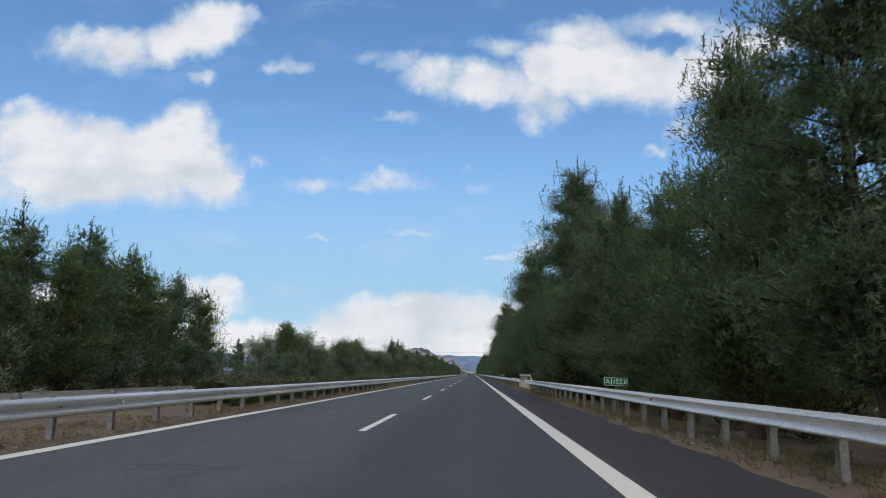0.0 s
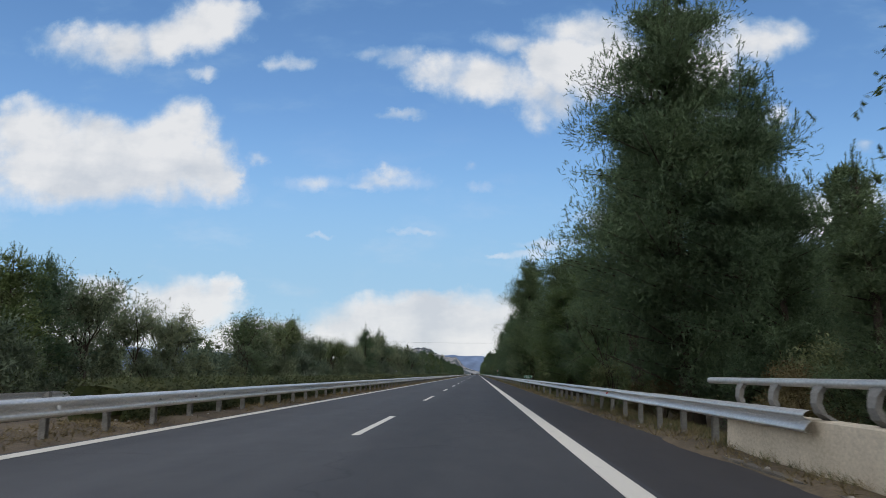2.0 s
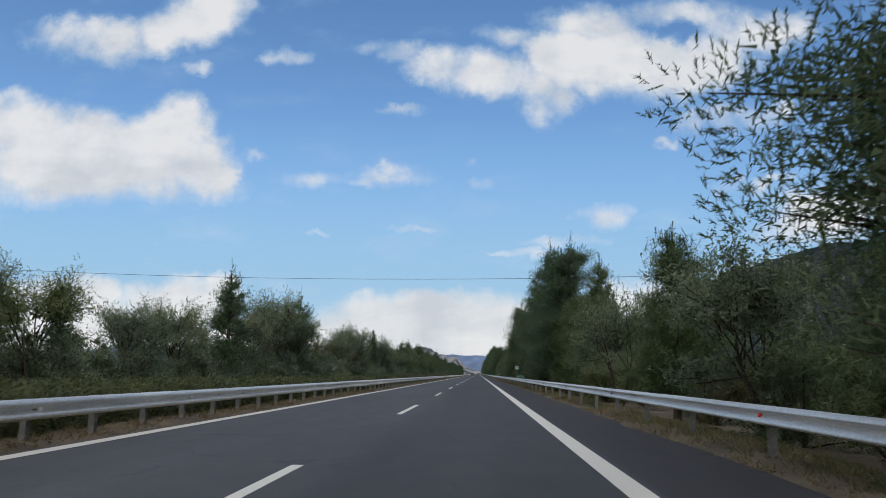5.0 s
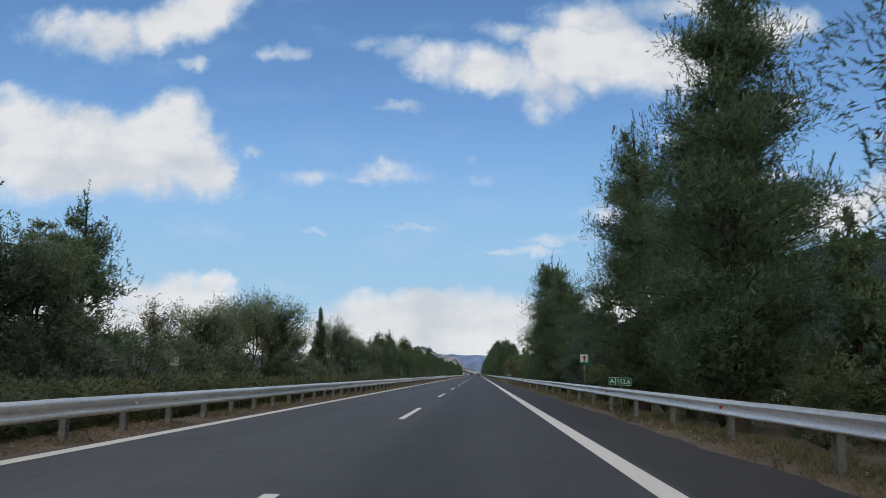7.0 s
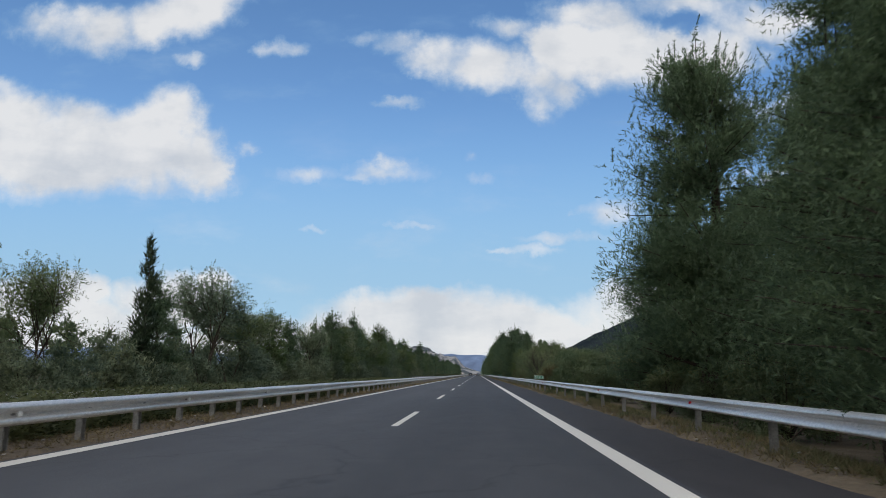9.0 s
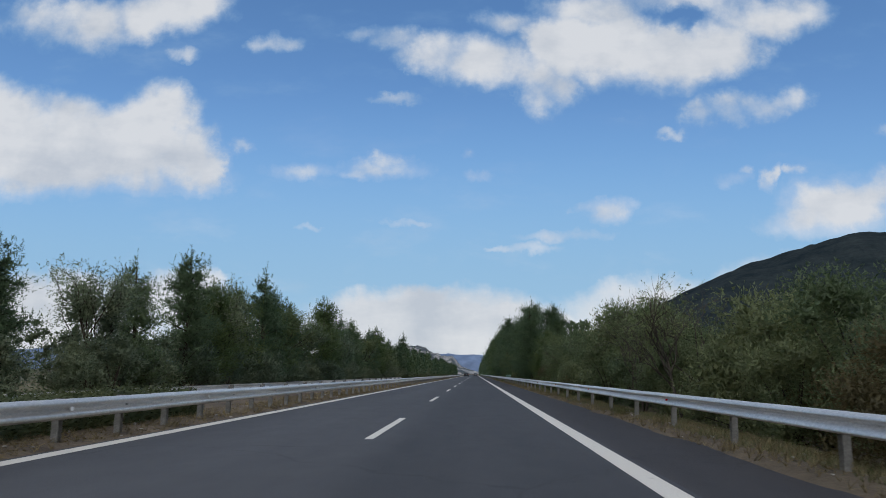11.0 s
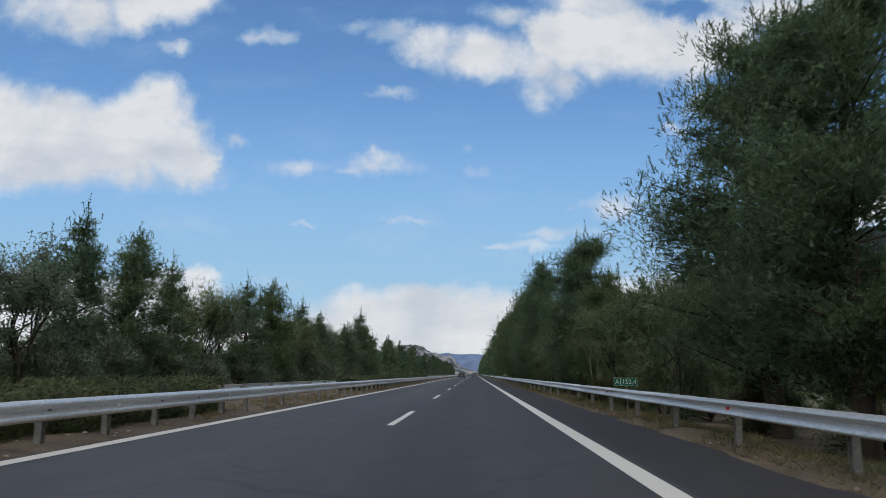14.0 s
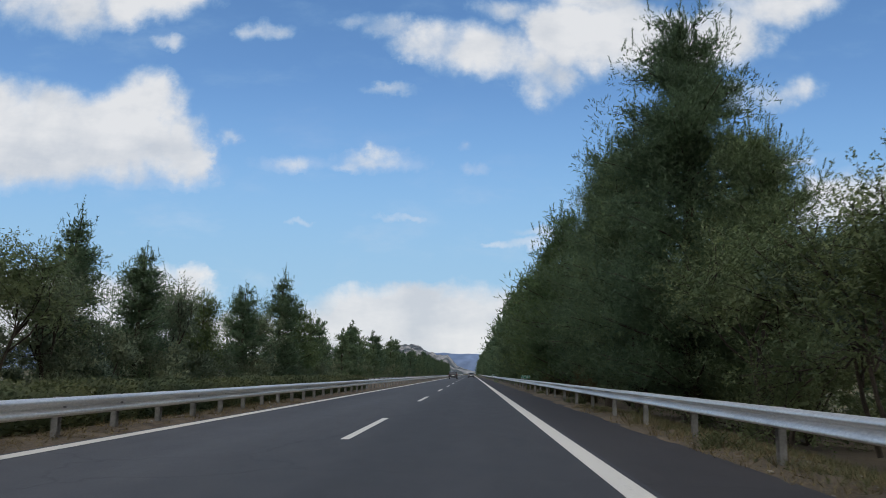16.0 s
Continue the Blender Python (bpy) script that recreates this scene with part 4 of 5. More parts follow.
# ---- concrete bridge parapet ----
def parapet():
    root = tagged(new("bridge_parapet"), "pale concrete bridge parapet with a steel tube handrail", "parapet")
    root.location = (4.40, 61.9, 0)
    bm = bmesh.new()
    prof = [(-0.10, -0.2), (-0.085, 0.02), (-0.05, 0.66), (-0.03, 0.68), (0.20, 0.68), (0.22, 0.66), (0.22, -0.2)]
    v0 = [bm.verts.new((x, -5.9, z)) for x, z in prof]
    v1 = [bm.verts.new((x, 5.6, z)) for x, z in prof]
    for i in range(len(prof)):
        j = (i + 1) % len(prof)
        bm.faces.new((v0[i], v1[i], v1[j], v0[j]))
    bm.faces.new(v0[::-1]), bm.faces.new(v1)
    bmesh.ops.recalc_face_normals(bm, faces=bm.faces)
    part("wall", bm, M_CONCRETE, root)
    bm = bmesh.new()
    box(bm, -0.088, -0.05, -3.07, -3.05, 0.0, 0.40)
    part("joint", bm, M_KERB, root, "dark open joint in the concrete wall")
    bm = bmesh.new()                                    # the stepped footing at the near end
    box(bm, -0.14, 0.24, -7.0, -5.9, -0.2, 0.30, 0.03)
    part("footing", bm, M_CONCRETE, root)
    tb = Tubes()
    tb.add([(0.1, -6.6, 0.60), (0.09, -6.35, 0.80), (0.07, -5.65, 1.06), (0.06, -5.3, 1.11), (0.06, -5.0, 1.12), (0.06, 6.8, 1.12), (0.06, 6.85, 1.11)], [0.055] * 6 + [0.03], 10)
    part_mesh("handrail", mesh_of("handrail", tb.v, tb.f, M_STEEL, True), root)
    side = [(0.15, 0.67), (0.02, 0.76), (-0.02, 0.88), (0.0, 1.0), (0.05, 1.09)]      # x, z of the bracket's curve
    half = [0.15, 0.10, 0.085, 0.10, 0.14]
    bm = bmesh.new()
    rings = [[bm.verts.new(p) for p in ((x - 0.035, -w, z), (x - 0.035, w, z), (x + 0.035, w, z), (x + 0.035, -w, z))] for (x, z), w in zip(side, half)]
    for r0, r1 in zip(rings, rings[1:]):
        for q in range(4):
            bm.faces.new((r0[q], r0[(q + 1) % 4], r1[(q + 1) % 4], r1[q]))
    bm.faces.new(rings[0][::-1]), bm.faces.new(rings[-1])
    bmesh.ops.recalc_face_normals(bm, faces=bm.faces)
    me = bpy.data.meshes.new("baluster")
    bm.to_mesh(me)
    bm.free()
    me.materials.append(M_POST)
    for k in range(8):
        part_mesh("baluster", me, root).location = (0, -4.2 + k * 1.33, 0)
    part_mesh("reflector", RED, root).matrix_basis = pose(-0.06, -0.4, 0.62, 0, 0, 180)
    bm = bmesh.new()
    box(bm, -0.52, -0.10, -5.6, 5.6, -0.1, 0.028, 0.01)
    part("gutter", bm, M_KERB, root)


parapet()


# ---- signs and marker posts ----
def text_mesh(body, size):
    cu = bpy.data.curves.new("text", "FONT")
    cu.body, cu.size, cu.extrude = body, size, 0.002
    cu.align_x, cu.align_y = "CENTER", "CENTER"
    tmp = bpy.data.objects.new("text", cu)
    scene.collection.objects.link(tmp)
    bpy.context.view_layer.update()
    me = bpy.data.meshes.new_from_object(tmp.evaluated_get(bpy.context.evaluated_depsgraph_get()))
    bpy.data.objects.remove(tmp)
    me.materials.clear()
    me.materials.append(M_LETTER)
    return me


def rounded_plate(w, h, r, depth, mat, name, parent, y=0.0, x=0.0, z=0.0):
    bm = bmesh.new()
    pts = []
    for cx, cz, a0 in ((w / 2 - r, h / 2 - r, 0), (-w / 2 + r, h / 2 - r, 90), (-w / 2 + r, -h / 2 + r, 180), (w / 2 - r, -h / 2 + r, 270)):
        for k in range(5):
            a = radians(a0 + k * 22.5)
            pts.append((cx + r * math.cos(a), cz + r * math.sin(a)))
    f = [bm.verts.new((px, 0, pz)) for px, pz in pts]
    b = [bm.verts.new((px, depth, pz)) for px, pz in pts]
    bm.faces.new(f), bm.faces.new(b[::-1])
    for i in range(len(pts)):
        j = (i + 1) % len(pts)
        bm.faces.new((f[j], f[i], b[i], b[j]))
    bmesh.ops.recalc_face_normals(bm, faces=bm.faces)
    ob = part(name, bm, mat, parent)
    ob.location = (x, y, z)
    return ob


def km_sign(y, number):
    root = tagged(new("distance_sign"), "small green kilometre sign with white letters behind the guardrail", "road sign", "kilometre signs")
    root.location = (4.80, y, -0.1)
    tb = Tubes()
    tb.add([(0.05, 0.03, -0.2), (0.05, 0.03, 1.1)], [0.024, 0.024], 8)
    part_mesh("pole", mesh_of("pole", tb.v, tb.f, M_POST, True), root)
    z = 1.09
    for x, w, body in ((-0.262, 0.22, "A"), (0.115, 0.525, number)):
        plate = rounded_plate(w, 0.26, 0.03, 0.012, M_LETTER, "plate", root, 0.0, x, z)
        rounded_plate(w - 0.022, 0.238, 0.022, 0.004, M_GREEN, "face", plate, -0.003)
        t = part_mesh("lettering", text_mesh(body, 0.207), plate)
        t.matrix_basis = pose(0, -0.0045, -0.004, 90, 0, 0)
    root.rotation_euler = (0, radians(random.Random(int(y)).uniform(-2.0, 2.0)), radians(-4))


for k, number in enumerate(("152,8", "152,7", "152,6", "152,5", "152,4", "152,3", "152,2")):
    km_sign((24.3, 121.7, 219.9, 311.8, 418.8, 515.5, 613.0)[k], number)


def hydrant_sign(x, y, z, front=True):
    root = tagged(new("hydrant_sign"), "square white sign with a red hydrant shape and green border" if front else "plain grey back of a square road sign on a pole", "road sign")
    root.location = (x, y, -0.2)
    tb = Tubes()
    tb.add([(0, 0.03, -0.1), (0, 0.03, z + 0.2)], [0.026, 0.026], 8)
    part_mesh("pole", mesh_of("pole", tb.v, tb.f, M_POST, True), root)
    if not front:
        rounded_plate(0.6, 0.6, 0.03, 0.012, M_SIGNBACK, "plate", root, 0.0, 0.0, z)
        return
    plate = rounded_plate(0.52, 0.52, 0.03, 0.012, M_GREEN, "plate", root, 0.0, 0.0, z)
    rounded_plate(0.36, 0.36, 0.012, 0.004, M_LETTER, "face", plate, -0.003, -0.03, 0.02)
    bm = bmesh.new()
    box(bm, -0.035, 0.035, -0.008, -0.003, -0.13, 0.10, 0.0)
    box(bm, -0.075, 0.075, -0.008, -0.003, 0.00, 0.045, 0.0)
    box(bm, -0.055, 0.055, -0.008, -0.003, -0.15, -0.12, 0.0)
    box(bm, -0.022, 0.022, -0.008, -0.003, 0.10, 0.135, 0.0)
    part("symbol", bm, M_RED, plate).location = (-0.03, 0, 0.02)


hydrant_sign(4.95, 229.2, 2.15)
hydrant_sign(-20.4, 243.0, 1.85, False)


def marker_post(x, y, h):
    bm = bmesh.new()
    box(bm, -0.05, 0.05, -0.03, 0.03, -0.2, h, 0.015)
    root = tagged(new("marker_post"), "thin pale marker post beside the guardrail", "post")
    root.location = (x, y, -0.05)
    part("body", bm, M_CONCRETE, root)


marker_post(6.3, 66.0, 1.50)
marker_post(8.3, 68.5, 1.34)


# ---- cars ----
def car(x, y, colour, label, wide=1.84, long=4.5, tall=1.62):
    root = tagged(new("car"), label, "car", "cars ahead")
    root.location = (x, y, 0)
    paintm = plain("car_paint", colour, 0.3, 0.3, 0.6)
    glass = plain("car_glass", (0.02, 0.025, 0.03), 0.08, 0.0, 0.8)
    rubber = plain("tyre_rubber", (0.02, 0.02, 0.02), 0.8)
    lamp = plain("tail_lamp", (0.30, 0.01, 0.01), 0.2)
    chrome = plain("wheel_rim", (0.5, 0.5, 0.52), 0.35, 0.8)
    side = [(0.0, 0.32), (0.02, 0.62), (0.06, 0.98), (0.35, 1.40), (0.55, tall - 0.04), (1.0, tall), (2.1, tall - 0.03), (3.0, 1.08), (3.9, 0.96), (4.35, 0.82), (4.5, 0.55), (4.48, 0.30)]
    bm = bmesh.new()
    rings = []
    for s in (-1, -0.82, 0.82, 1):
        rings.append([bm.verts.new((s * wide / 2 * (1 - 0.16 * max(0, (z - 0.9)) / 0.7), yy, z if abs(s) < 1 else 0.3 + (z - 0.3) * 0.93)) for yy, z in side])
    for a, b in zip(rings, rings[1:]):
        for i in range(len(side)):
            j = (i + 1) % len(side)
            bm.faces.new((a[i], a[j], b[j], b[i]))
    bm.faces.new(rings[0][::-1]), bm.faces.new(rings[-1])
    bmesh.ops.recalc_face_normals(bm, faces=bm.faces)
    bmesh.ops.bevel(bm, geom=[e for e in bm.edges], offset=0.02, segments=1, affect="EDGES")
    part("body", bm, paintm, root)
    bm = bmesh.new()
    v = [bm.verts.new(p) for p in ((-0.66, 0.055, 1.02), (0.66, 0.055, 1.02), (0.60, 0.33, 1.40), (-0.60, 0.33, 1.40), (-0.66, 0.10, 1.02), (0.66, 0.10, 1.02), (0.60, 0.38, 1.40), (-0.60, 0.38, 1.40))]
    for q in ((0, 1, 2, 3), (7, 6, 5, 4), (0, 4, 5, 1), (1, 5, 6, 2), (2, 6, 7, 3), (3, 7, 4, 0)):
        bm.faces.new([v[i] for i in q])
    part("rear_window", bm, glass, root).location = (0, -0.012, 0)
    for s in (-1, 1):
        bm = bmesh.new()
        box(bm, s * 0.86 - 0.12 if s > 0 else -0.88, s * 0.88 if s > 0 else -0.74, -0.03, 0.12, 0.80, 0.98, 0.02)
        part("tail_light", bm, lamp, root)
        bm = bmesh.new()
        box(bm, -0.10, 0.10, -0.06, 0.06, -0.07, 0.07, 0.03)
        part("wing_mirror", bm, paintm, root).location = (s * 1.0, 2.75, 1.08)
        for yy in (0.85, 3.55):
            bm = bmesh.new()
            bmesh.ops.create_cone(bm, cap_ends=True, segments=20, radius1=0.34, radius2=0.34, depth=0.22, matrix=pose(0, 0, 0, 0, 90, 0))
            bmesh.ops.bevel(bm, geom=[e for e in bm.edges if len(e.link_faces) == 2 and abs(e.verts[0].co.x - e.verts[1].co.x) < 0.01], offset=0.03, segments=2, affect="EDGES")
            wheel = part("wheel", bm, rubber, root)
            wheel.location = (s * (wide / 2 - 0.12), yy, 0.34)
            bm = bmesh.new()
            bmesh.ops.create_cone(bm, cap_ends=True, segments=16, radius1=0.21, radius2=0.21, depth=0.23, matrix=pose(0, 0, 0, 0, 90, 0))
            part("rim", bm, chrome, wheel)
    bm = bmesh.new()
    box(bm, -wide / 2 + 0.05, wide / 2 - 0.05, -0.06, 0.2, 0.32, 0.58, 0.04)
    part("bumper", bm, plain("black_trim", (0.025, 0.025, 0.027), 0.6), root)
    bm = bmesh.new()
    box(bm, -0.26, 0.26, -0.035, 0.02, 0.70, 0.81, 0.005)
    part("number_plate", bm, M_LETTER, root, "blank pale number plate")
    return root


car(-3.7, 606.0, (0.012, 0.012, 0.014), "black sport utility car in the overtaking lane")
car(0.0, 655.0, (0.10, 0.11, 0.12), "dark grey car far ahead in the slow lane", 1.78, 4.3, 1.5)


# ---- overhead cable ----
def cable_pole(x, y, h):
    root = tagged(new("utility_pole"), "thin weathered wooden utility pole among the trees", "pole", "cable poles")
    root.location = (x, y, -0.6)
    tb = Tubes()
    tb.add([(0, 0, 0), (0, 0, h + 1.0)], [0.13, 0.09], 8)
    part_mesh("shaft", mesh_of("shaft", tb.v, tb.f, M_PALEBARK, True), root)
    bm = bmesh.new()
    box(bm, -0.06, 0.06, -0.7, 0.7, h + 0.45, h + 0.57, 0.01)
    part("crossarm", bm, M_PALEBARK, root)


cable_pole(-29.0, 178.0, 6.6)
cable_pole(17.0, 176.0, 6.7)
tb = Tubes()
tb.add([(-29 + 46 * k / 16, 178 - 2 * k / 16, 6.65 - 0.55 * (1 - (k / 8 - 1) ** 2)) for k in range(17)], [0.010] * 17, 5)
tagged(new("overhead_cable", mesh_of("overhead_cable", tb.v, tb.f, plain("black_cable", (0.03, 0.03, 0.03), 0.6), True)), "thin dark cable hanging across the motorway between poles", "cable")

# ---- trees ----
T_PINE = "dark green pine with upright needle tufts behind the guardrail"
T_BROAD = "broad dark green pine with heavy boughs over the verge"
PINE_CONE = [pine(11, 14.0, 4.6, 1.0, 0.50, 150000, L_PINE, "tall dark green pine with a conical crown", 0.0, 4),
             pine(12, 13.0, 3.8, 1.0, 0.54, 98000, L_PINE, "tall dark green pine with a conical crown", 0.3, 4),
             pine(13, 12.0, 3.3, 0.9, 0.62, 78000, L_PINE, T_PINE, -0.3, 5)]
PINE_BROAD = [pine(21, 12.0, 4.6, 1.3, 0.45, 108000, L_PINE, T_BROAD, -0.4, 7),
              pine(22, 11.5, 4.2, 1.4, 0.42, 104000, L_PINE, T_BROAD, 0.2, 7),
              pine(23, 10.0, 3.7, 1.0, 0.48, 80000, L_PINE_B, "yellow-green rounded pine at the edge of the verge", 0.0, 6)]
PINE_HIGH = [pine(24, 13.0, 4.2, 4.4, 0.40, 96000, L_PINE, "tall pine with a high spreading crown over the guardrail", -0.3, 7)]
LEFT_NEEDLE, FAR_NEEDLE = (0.17, 0.034), (0.45, 0.16)
PINE_LEFT = [pine(31, 10.0, 3.7, 0.6, 0.52, 24000, L_PINE, "green pine in the row beyond the far carriageway", 0.2, 4, LEFT_NEEDLE, False, plume=9),
             pine(32, 10.0, 3.4, 0.5, 0.62, 22000, L_PINE, "green pine in the row beyond the far carriageway", -0.2, 3, LEFT_NEEDLE, False, plume=9),
             pine(33, 9.0, 3.8, 0.6, 0.45, 24000, L_PINE_B, "pale green rounded pine beyond the far carriageway", 0.1, 5, LEFT_NEEDLE, False, plume=9)]
PINE_FAR = [pine(41, 12.0, 4.3, 0.4, 0.55, 3000, L_PINE, "distant green pine in the roadside row", 0.2, 3, FAR_NEEDLE, False, 2.2, plume=3),
            pine(42, 12.0, 4.6, 0.4, 0.48, 3000, L_PINE, "distant green pine in the roadside row", -0.2, 3, FAR_NEEDLE, False, 2.2, plume=3)]
CYPRESS = [cypress(51, 10.0, 1.3, 4000)]
CEDAR = [cedar(61, 8.5, 4.3, 17000)]
ACACIA = [broadleaf(71, 7.0, 2.6, 27000, L_ACACIA, "slender acacia with feathery green leaves", length=0.10, width=0.050, leaflets=8, inside=0.7),
          broadleaf(72, 6.5, 2.4, 25000, L_ACACIA, "slender acacia with feathery green leaves", length=0.10, width=0.050, leaflets=8, inside=0.7)]
BUSHY = [broadleaf(73, 6.5, 2.4, 15000, L_THICKET, "bushy broad-leaved tree beyond the far carriageway", 0.0, "broadleaf_tree", 0.1, length=0.12, width=0.07, leaflets=6),
         broadleaf(74, 7.0, 2.3, 15000, L_THICKET, "bushy broad-leaved tree with dull green leaves", 0.0, "broadleaf_tree", 0.1, length=0.12, width=0.07, leaflets=6)]
RUSTY = [broadleaf(75, 6.5, 2.0, 6000, L_RUST, "thin broad-leaved tree turning rusty brown", 0.2, "broadleaf_tree", 0.1, length=0.13, width=0.07, leaflets=6, inside=0.0)]
SPARSE = [broadleaf(82, 5.6, 2.2, 4000, L_ACACIA, "half bare acacia with thin twigs and sparse leaves", 0.72, "acacia_tree", 0.1, length=0.09, width=0.045, depth=4, girth=1.05, leaflets=7, inside=0.0)]
JUNIPER = [pine(91, 5.4, 2.5, 0.4, 0.50, 120000, L_CEDAR, "rounded silver-green juniper behind the verge", 0.0, 1, (0.085, 0.024), True, 0.42, "juniper", 8, (0.06, 0.16))]
SAPLING = [broadleaf(85, 5.2, 1.5, 5000, L_ACACIA, "slender sapling with a pale forked trunk", 0.2, "sapling", 0.1, length=0.09, width=0.045, bark=M_PALEBARK, girth=0.45, leaflets=7, inside=0.0)]
SHRUB = [shrub(95, 2.6, 1.9, 12000, L_SHRUB, "olive-green shrub on the verge", "shrub", 0.085, 0.030),
         shrub(96, 2.2, 1.7, 12000, L_SHRUB, "olive-green shrub on the verge", "shrub", 0.085, 0.030),
         shrub(97, 2.8, 1.8, 12000, L_ACACIA, "leafy green shrub under the pines", "shrub", 0.085, 0.030)]
SHRUB_DRY = [shrub(98, 1.8, 1.5, 15000, L_RUST, "yellow-brown shrub with drying leaves", "shrub", 0.06, 0.020)]
THICKET = [shrub(100, 2.6, 2.2, 3600, L_THICKET, "dull green thicket beyond the far carriageway", "shrub", 0.17, 0.06, 20),
           shrub(101, 2.6, 2.2, 3600, L_THICKET, "green thicket beyond the far carriageway", "shrub", 0.17, 0.06, 20)]
LOW = [shrub(99, 0.7, 0.6, 1500, L_GRASSG, "low dull green weed bush beside the guardrail", "weed_bush", 0.09, 0.022, 9)]

rnd = random.Random(5)


def right(y, kind, h, x=7.2, i=None, native=None):
    p = kind[i if i is not None else rnd.randrange(len(kind))]
    s = h / HEIGHT[p.name]
    put(p, x, y, s, rnd.uniform(0, 360), rnd.uniform(0.97, 1.04), -0.42)


HEIGHT = {}
for group, hs in ((PINE_CONE, (14.4, 13.4, 12.6)), (PINE_BROAD, (12.6, 12.1, 10.5)), (PINE_HIGH, (13.6,)), (PINE_LEFT, (10.4, 10.3, 9.5)), (PINE_FAR, (12.4, 12.4)), (CYPRESS, (10.0,)), (CEDAR, (8.5,)),
                  (ACACIA, (7.0, 6.5)), (BUSHY, (6.5, 7.0)), (RUSTY, (6.5,)), (SPARSE, (5.6,)), (JUNIPER, (5.6,)), (SAPLING, (5.2,)), (SHRUB, (2.6, 2.2, 2.8)), (SHRUB_DRY, (1.8,)), (THICKET, (2.6, 2.6)), (LOW, (0.7,))):
    for p, h in zip(group, hs):
        HEIGHT[p.name] = h

# the roadside wood: distance along the road, kind, height, distance from the axis, which of the kind
WOOD_FIRST = [
    (9, PINE_BROAD, 12, 8.5, 0), (14, PINE_BROAD, 11, 8.0, 1), (20, PINE_BROAD, 11.0, 7.6, 2), (27, PINE_BROAD, 9.0, 7.4, 2), (34, PINE_CONE, 10.5, 7.3, 2), (38.5, PINE_BROAD, 11.0, 7.4, 1), (44, PINE_CONE, 14.6, 6.5, 0), (47, PINE_BROAD, 10.0, 10.0, 1),
    (53, ACACIA, 5.4, 7.6, 0), (57, ACACIA, 6.1, 7.6, 1), (61.5, ACACIA, 6.5, 7.4, 0), (69, PINE_CONE, 6.2, 7.8, 2), (75, PINE_BROAD, 7.6, 8.5, 1), (76.5, PINE_CONE, 11.0, 8.0, 1), (79, PINE_CONE, 15.8, 7.1, 0), (84, PINE_BROAD, 12.3, 10.2, 1), (86, ACACIA, 6.4, 9.2, 1),
    (91.5, PINE_HIGH, 14.2, 8.1, 0), (97, ACACIA, 5.8, 7.9, 0),
]
WOOD_BRIDGE = [
    (103, PINE_BROAD, 7.4, 8.2, 2), (107, PINE_BROAD, 8.2, 8.2, 1), (111, PINE_BROAD, 9.8, 7.2, 2), (118.5, PINE_BROAD, 12.4, 8.0, 0), (122, PINE_BROAD, 12.8, 9.4, 1), (124, ACACIA, 4.3, 7.8, 1), (129, BUSHY, 4.5, 8.2, 1), (134, ACACIA, 5.2, 8.4, 0), (145, PINE_CONE, 16.0, 7.0, 0), (150, PINE_BROAD, 9.6, 8.6, 2),
    (157, BUSHY, 5.4, 7.6, 0), (166, PINE_BROAD, 7.2, 7.6, 2), (176, BUSHY, 5.6, 7.4, 1), (186, PINE_CONE, 9.5, 7.6, 2), (195.5, PINE_BROAD, 8.2, 7.8, 2), (202, PINE_BROAD, 13.0, 7.8, 1), (208, PINE_CONE, 8.0, 10.4, 2), (216, PINE_CONE, 15.0, 7.4, 1),
    (222, PINE_BROAD, 12.3, 8.6, 1), (229, PINE_CONE, 13.6, 7.6, 1),
]
WOOD_MIDDLE = [
    (243, JUNIPER, 5.9, 7.8, 0), (260, PINE_BROAD, 8.4, 5.8, 0), (264.5, PINE_CONE, 11.4, 7.4, 1), (266, PINE_BROAD, 6.5, 9.2, 2), (271, PINE_BROAD, 10.6, 9.2, 0), (278, PINE_BROAD, 14.6, 8.0, 1), (287, PINE_BROAD, 10.5, 8.8, 0), (339.5, SPARSE, 5.4, 6.9, 0), (334, SPARSE, 5.4, 7.2, 0),
    (372, SPARSE, 5.4, 8.6, 0), (377, ACACIA, 5.4, 9.2, 1), (383, ACACIA, 5.8, 7.8, 0), (387.5, PINE_BROAD, 6.6, 7.6, 2), (393, PINE_BROAD, 8.4, 9.0, 0), (397, PINE_CONE, 9.9, 6.6, 1), (400, PINE_BROAD, 10.2, 9.8, 0), (409, PINE_BROAD, 10.6, 7.4, 1), (415, PINE_BROAD, 12.6, 8.2, 1),
    (424, ACACIA, 5.8, 8.0, 0), (427.5, ACACIA, 6.2, 8.2, 1), (430.5, ACACIA, 5.4, 7.2, 1),
]
WOOD_LAST = [
    (434, SAPLING, 5.6, 6.3, 0), (440, PINE_BROAD, 8.4, 8.2, 2), (445, PINE_BROAD, 11.4, 7.4, 1), (451, PINE_CONE, 12.0, 7.4, 1), (458, PINE_BROAD, 10.5, 8.8, 0), (465, ACACIA, 5.4, 7.7, 0), (468, BUSHY, 5.4, 8.8, 1), (474, PINE_BROAD, 9.5, 8.6, 1), (470, ACACIA, 5.6, 7.6, 1), (477, PINE_CONE, 14.8, 7.5, 0),
    (483, PINE_CONE, 13.5, 7.2, 1), (490, PINE_BROAD, 13.8, 7.2, 0), (499, PINE_CONE, 13.5, 7.4, 2), (507, PINE_LEFT, 14.0, 7.2, 2), (517, PINE_LEFT, 13.0, 7.4, 0), (528, PINE_LEFT, 13.6, 7.4, 2), (540, PINE_LEFT, 12.5, 7.4, 0),
]
for y, kind, h, x, i in WOOD_FIRST + WOOD_BRIDGE + WOOD_MIDDLE + WOOD_LAST:
    right(y, kind, h, x, i)
